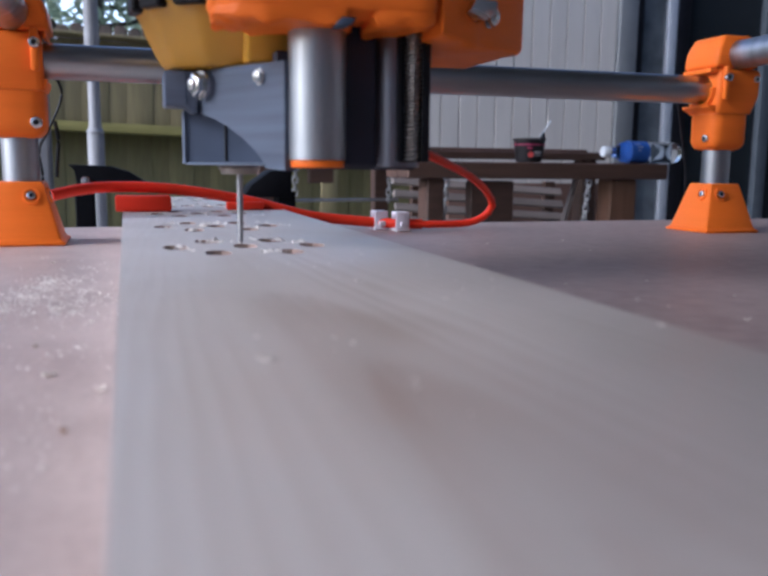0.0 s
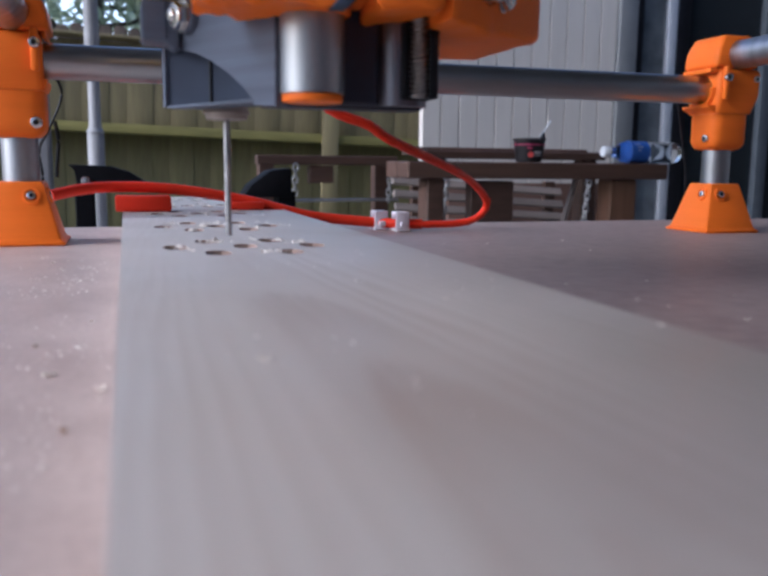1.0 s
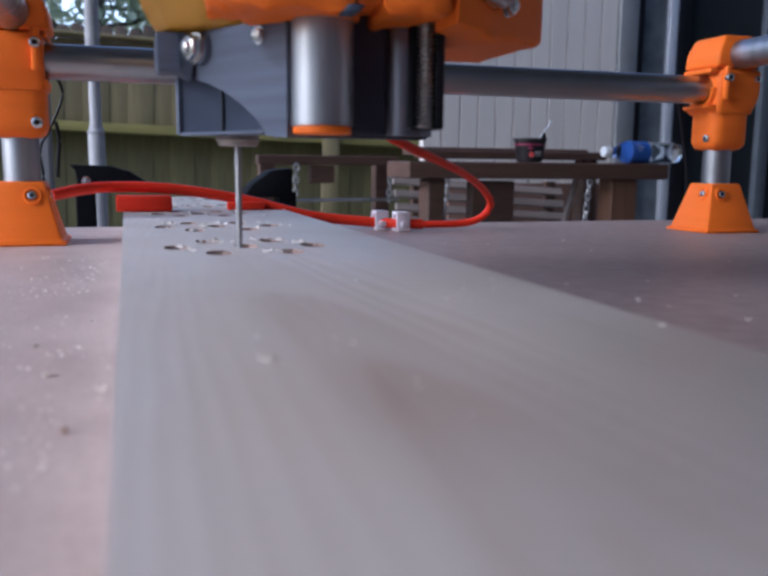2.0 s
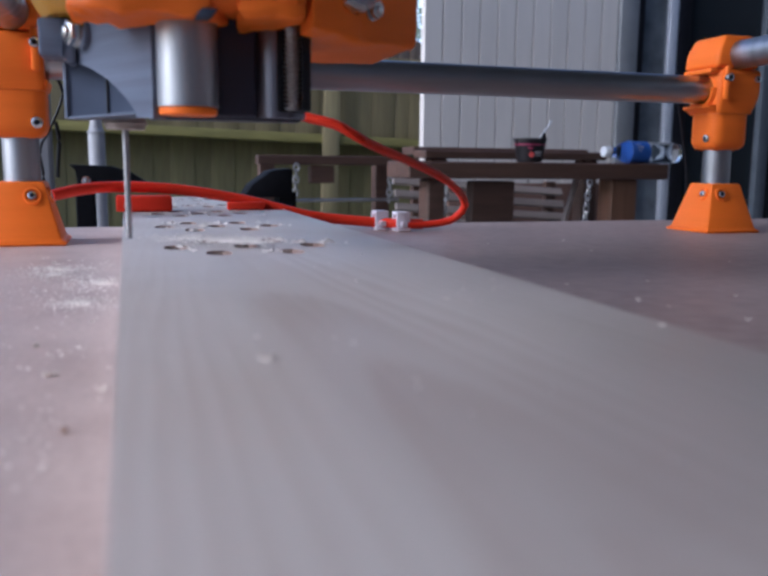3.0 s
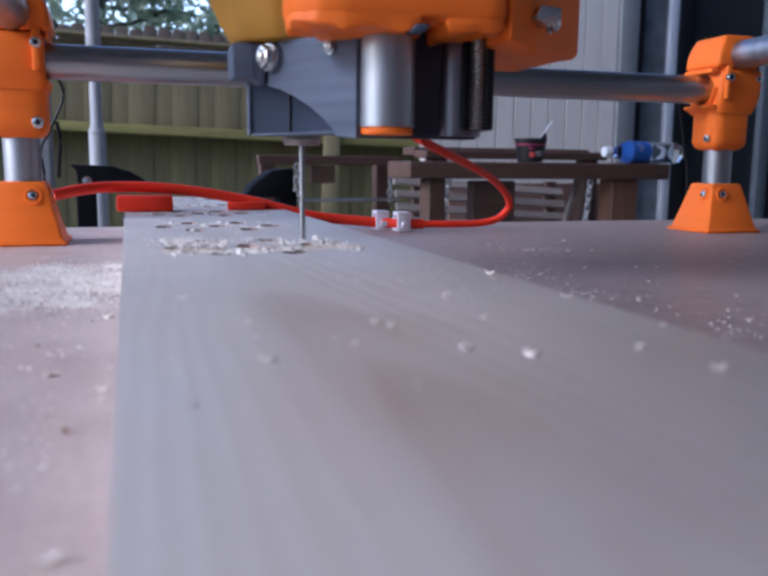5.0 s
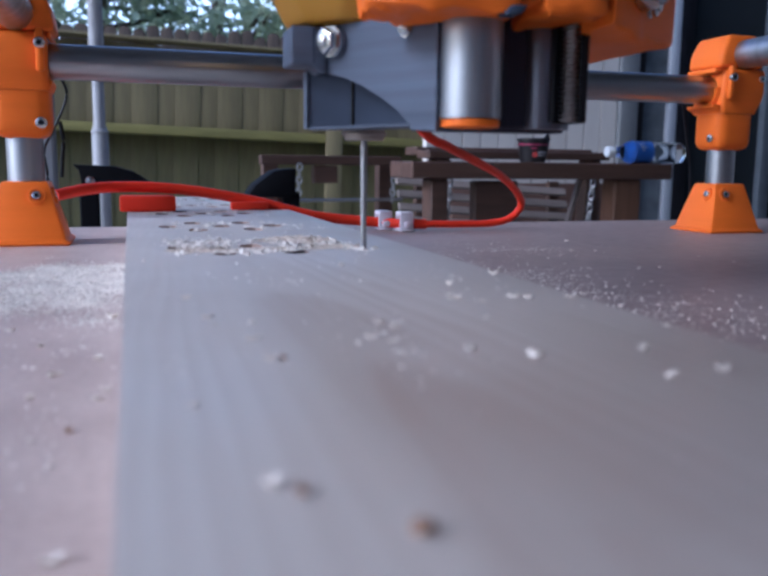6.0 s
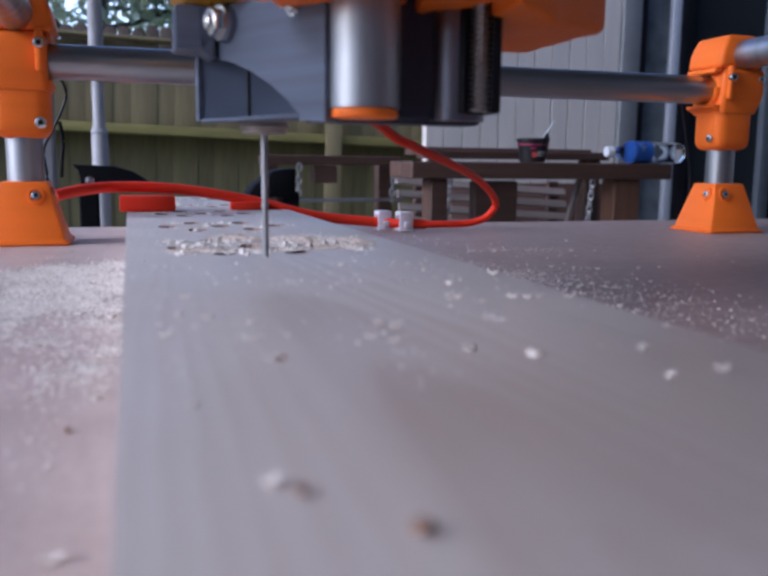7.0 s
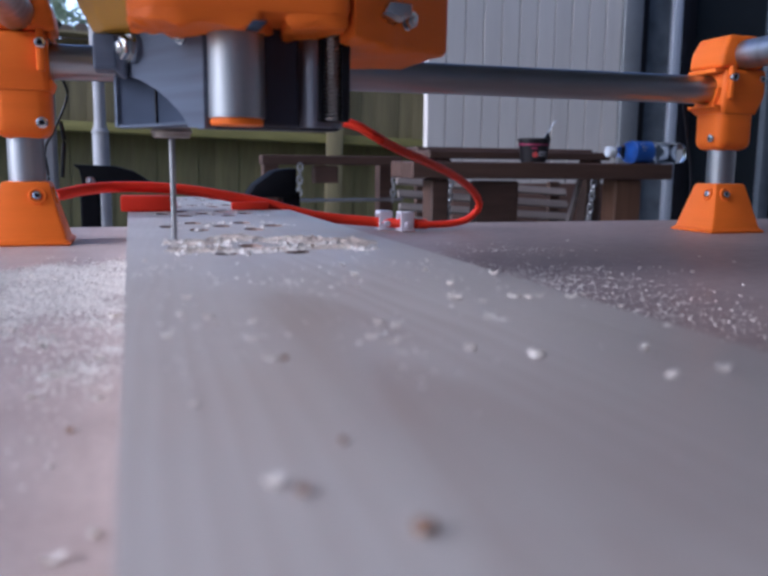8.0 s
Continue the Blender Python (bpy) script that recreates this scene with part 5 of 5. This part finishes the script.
# ------------------------------------------------------------------ movement
# seconds, x, y of the bit and height of the collet nut over the worktop
TRAVEL = [
    (0, 0.0572, 0.4337, 0.0559), (0.1, 0.0499, 0.4470, 0.0679), (0.2, 0.0298, 0.4055, 0.0727), (0.3, 0.0280, 0.4068, 0.0594),
    (0.4, 0.0304, 0.4053, 0.0576), (0.5, 0.0315, 0.4053, 0.0569), (0.6, 0.0284, 0.4126, 0.0574), (0.7, 0.0391, 0.4065, 0.0569),
    (0.8, 0.0417, 0.4098, 0.0576), (0.9, 0.0195, 0.4077, 0.0574), (1, 0.0465, 0.3959, 0.0818), (1.1, 0.0455, 0.3920, 0.0752),
    (1.2, 0.0502, 0.3996, 0.0752), (1.3, 0.0525, 0.4052, 0.0751), (1.4, 0.0800, 0.3897, 0.0755), (1.5, 0.0800, 0.3966, 0.0749),
    (1.6, 0.0809, 0.4008, 0.0740), (1.7, 0.0807, 0.4017, 0.0825), (1.95, 0.0620, 0.4020, 0.0745), (2.2, 0.0340, 0.4250, 0.0600),
    (2.5, 0.0520, 0.4280, 0.0745), (2.8, 0.0751, 0.4055, 0.0734), (2.9, 0.0550, 0.4037, 0.0739), (3, 0.0004, 0.4344, 0.0776),
    (3.1, 0.0218, 0.4376, 0.0745), (3.2, 0.0177, 0.4390, 0.0744), (3.3, 0.0295, 0.4382, 0.0743), (3.4, 0.0151, 0.4148, 0.0809),
    (3.5, 0.0148, 0.3685, 0.0742), (3.6, 0.0269, 0.3863, 0.0741), (3.7, 0.0300, 0.3690, 0.0731), (3.8, 0.0289, 0.3774, 0.0769),
    (3.9, 0.0004, 0.4190, 0.0805), (4, 0.0475, 0.4113, 0.0755), (4.1, 0.0151, 0.4078, 0.0749), (4.2, 0.0278, 0.3919, 0.0733),
    (4.3, 0.0231, 0.4164, 0.0761), (4.4, 0.0677, 0.4850, 0.0760), (4.5, 0.0650, 0.4557, 0.0730), (4.6, 0.0601, 0.4512, 0.0727),
    (4.7, 0.0648, 0.4590, 0.0732), (4.95, 0.0850, 0.4450, 0.0735), (5.2, 0.1000, 0.4180, 0.0600), (5.5, 0.0750, 0.4100, 0.0735),
    (5.8, 0.0862, 0.4282, 0.0715), (5.9, 0.1009, 0.4348, 0.0807), (6, 0.1092, 0.3864, 0.0731), (6.1, 0.1062, 0.3872, 0.0730),
    (6.2, 0.1028, 0.3859, 0.0730), (6.3, 0.1107, 0.3914, 0.0731), (6.4, 0.1084, 0.4255, 0.0750), (6.5, 0.0992, 0.3910, 0.0729),
    (6.6, 0.1040, 0.3952, 0.0729), (6.7, 0.0909, 0.3673, 0.0809), (6.8, 0.0633, 0.3621, 0.0742), (6.9, 0.0620, 0.3630, 0.0741),
    (7, 0.0568, 0.3612, 0.0743), (7.1, 0.0910, 0.3650, 0.0750), (7.2, 0.1151, 0.4313, 0.0735), (7.3, 0.0873, 0.4496, 0.0740),
    (7.4, 0.0186, 0.4452, 0.0745), (7.5, 0.0128, 0.4119, 0.0740), (7.6, 0.0614, 0.3557, 0.0750), (7.7, 0.0988, 0.3746, 0.0752),
    (7.8, 0.1175, 0.4293, 0.0740), (7.9, 0.0868, 0.4357, 0.0726), (8, 0.0214, 0.4540, 0.0746),
]


def motions():
    walk(carriage, [(t, pose(x, y, 0)) for t, x, y, z in TRAVEL])
    walk(tool_slide, [(t, pose(0, 0, z)) for t, x, y, z in TRAVEL])
    walk(gantry, [(t, pose(0, y - 0.02, SIDEZ + 2 * TR + 0.0005)) for t, x, y, z in TRAVEL])
    rows = [loop_poses(x, y) for t, x, y, z in TRAVEL]
    for i, ob in enumerate(links):
        walk(ob, [(TRAVEL[k][0], rows[k][i]) for k in range(len(TRAVEL))])

    def aimed(tip, back, roll=0.0):
        d = (Vector(back) - Vector(tip)).normalized()
        s = Vector((0, 0, 1)).cross(d).normalized()
        n = d.cross(s)
        return Matrix(((d.x, s.x, n.x, tip[0]), (d.y, s.y, n.y, tip[1]), (d.z, s.z, n.z, tip[2]), (0, 0, 0, 1))) @ Matrix.Rotation(radians(roll), 4, "X")

    away = aimed((-0.33, 0.12, 0.027), (-0.36, -0.5, 0.027))
    walk(nozzle, [(0.0, away), (0.2, away), (0.3, aimed((0.074, 0.455, 0.038), (-0.067, 0.475, 0.075))), (0.4, aimed((0.006, 0.385, 0.034), (-0.056, 0.405, 0.053))),
                  (0.5, aimed((0.079, 0.4205, 0.0325), (-0.074, 0.450, 0.083), 42)), (0.6, away), (1.0, away), (1.1, aimed((0.033, 0.368, 0.034), (-0.0256, 0.385, 0.056))),
                  (1.2, away), (8.0, away)])
    rnd = random.Random(9)
    for ob, rest, land, leave in moving_bits:
        turn = ob.matrix_world.to_euler().z * 57.2958
        end = pose(*rest, 0, 0, turn)
        if land is not None:
            x, y = 0.03 + rnd.random() * 0.06, 0.40 + rnd.random() * 0.03
            inside = pose(x, y, -0.010, 0, 0, turn)
            rim = pose(x, y, 0.021, 0, 0, turn)
            mid = pose(*((Vector((x, y, 0.02)) + rest) / 2 + Vector((0, 0, 0.012))), 0, 0, turn)
            a = round(land, 1)
            walk(ob, [(0.0, inside), (a - 0.2, inside), (a - 0.13, rim), (a - 0.07, mid), (a, end), (a + 0.1, end), (8.0, end)] if a < 7.9 else [(0.0, inside), (8.0, end)])
        else:
            up = pose(-0.05, 0.36, 0.05, 0, 0, turn)
            gone = pose(-0.33, 0.12, 0.001, 0, 0, turn)
            walk(ob, [(0.0, end), (leave - 0.1, end), (leave, up), (leave + 0.13, gone), (leave + 0.2, gone), (8.0, gone)])


motions()
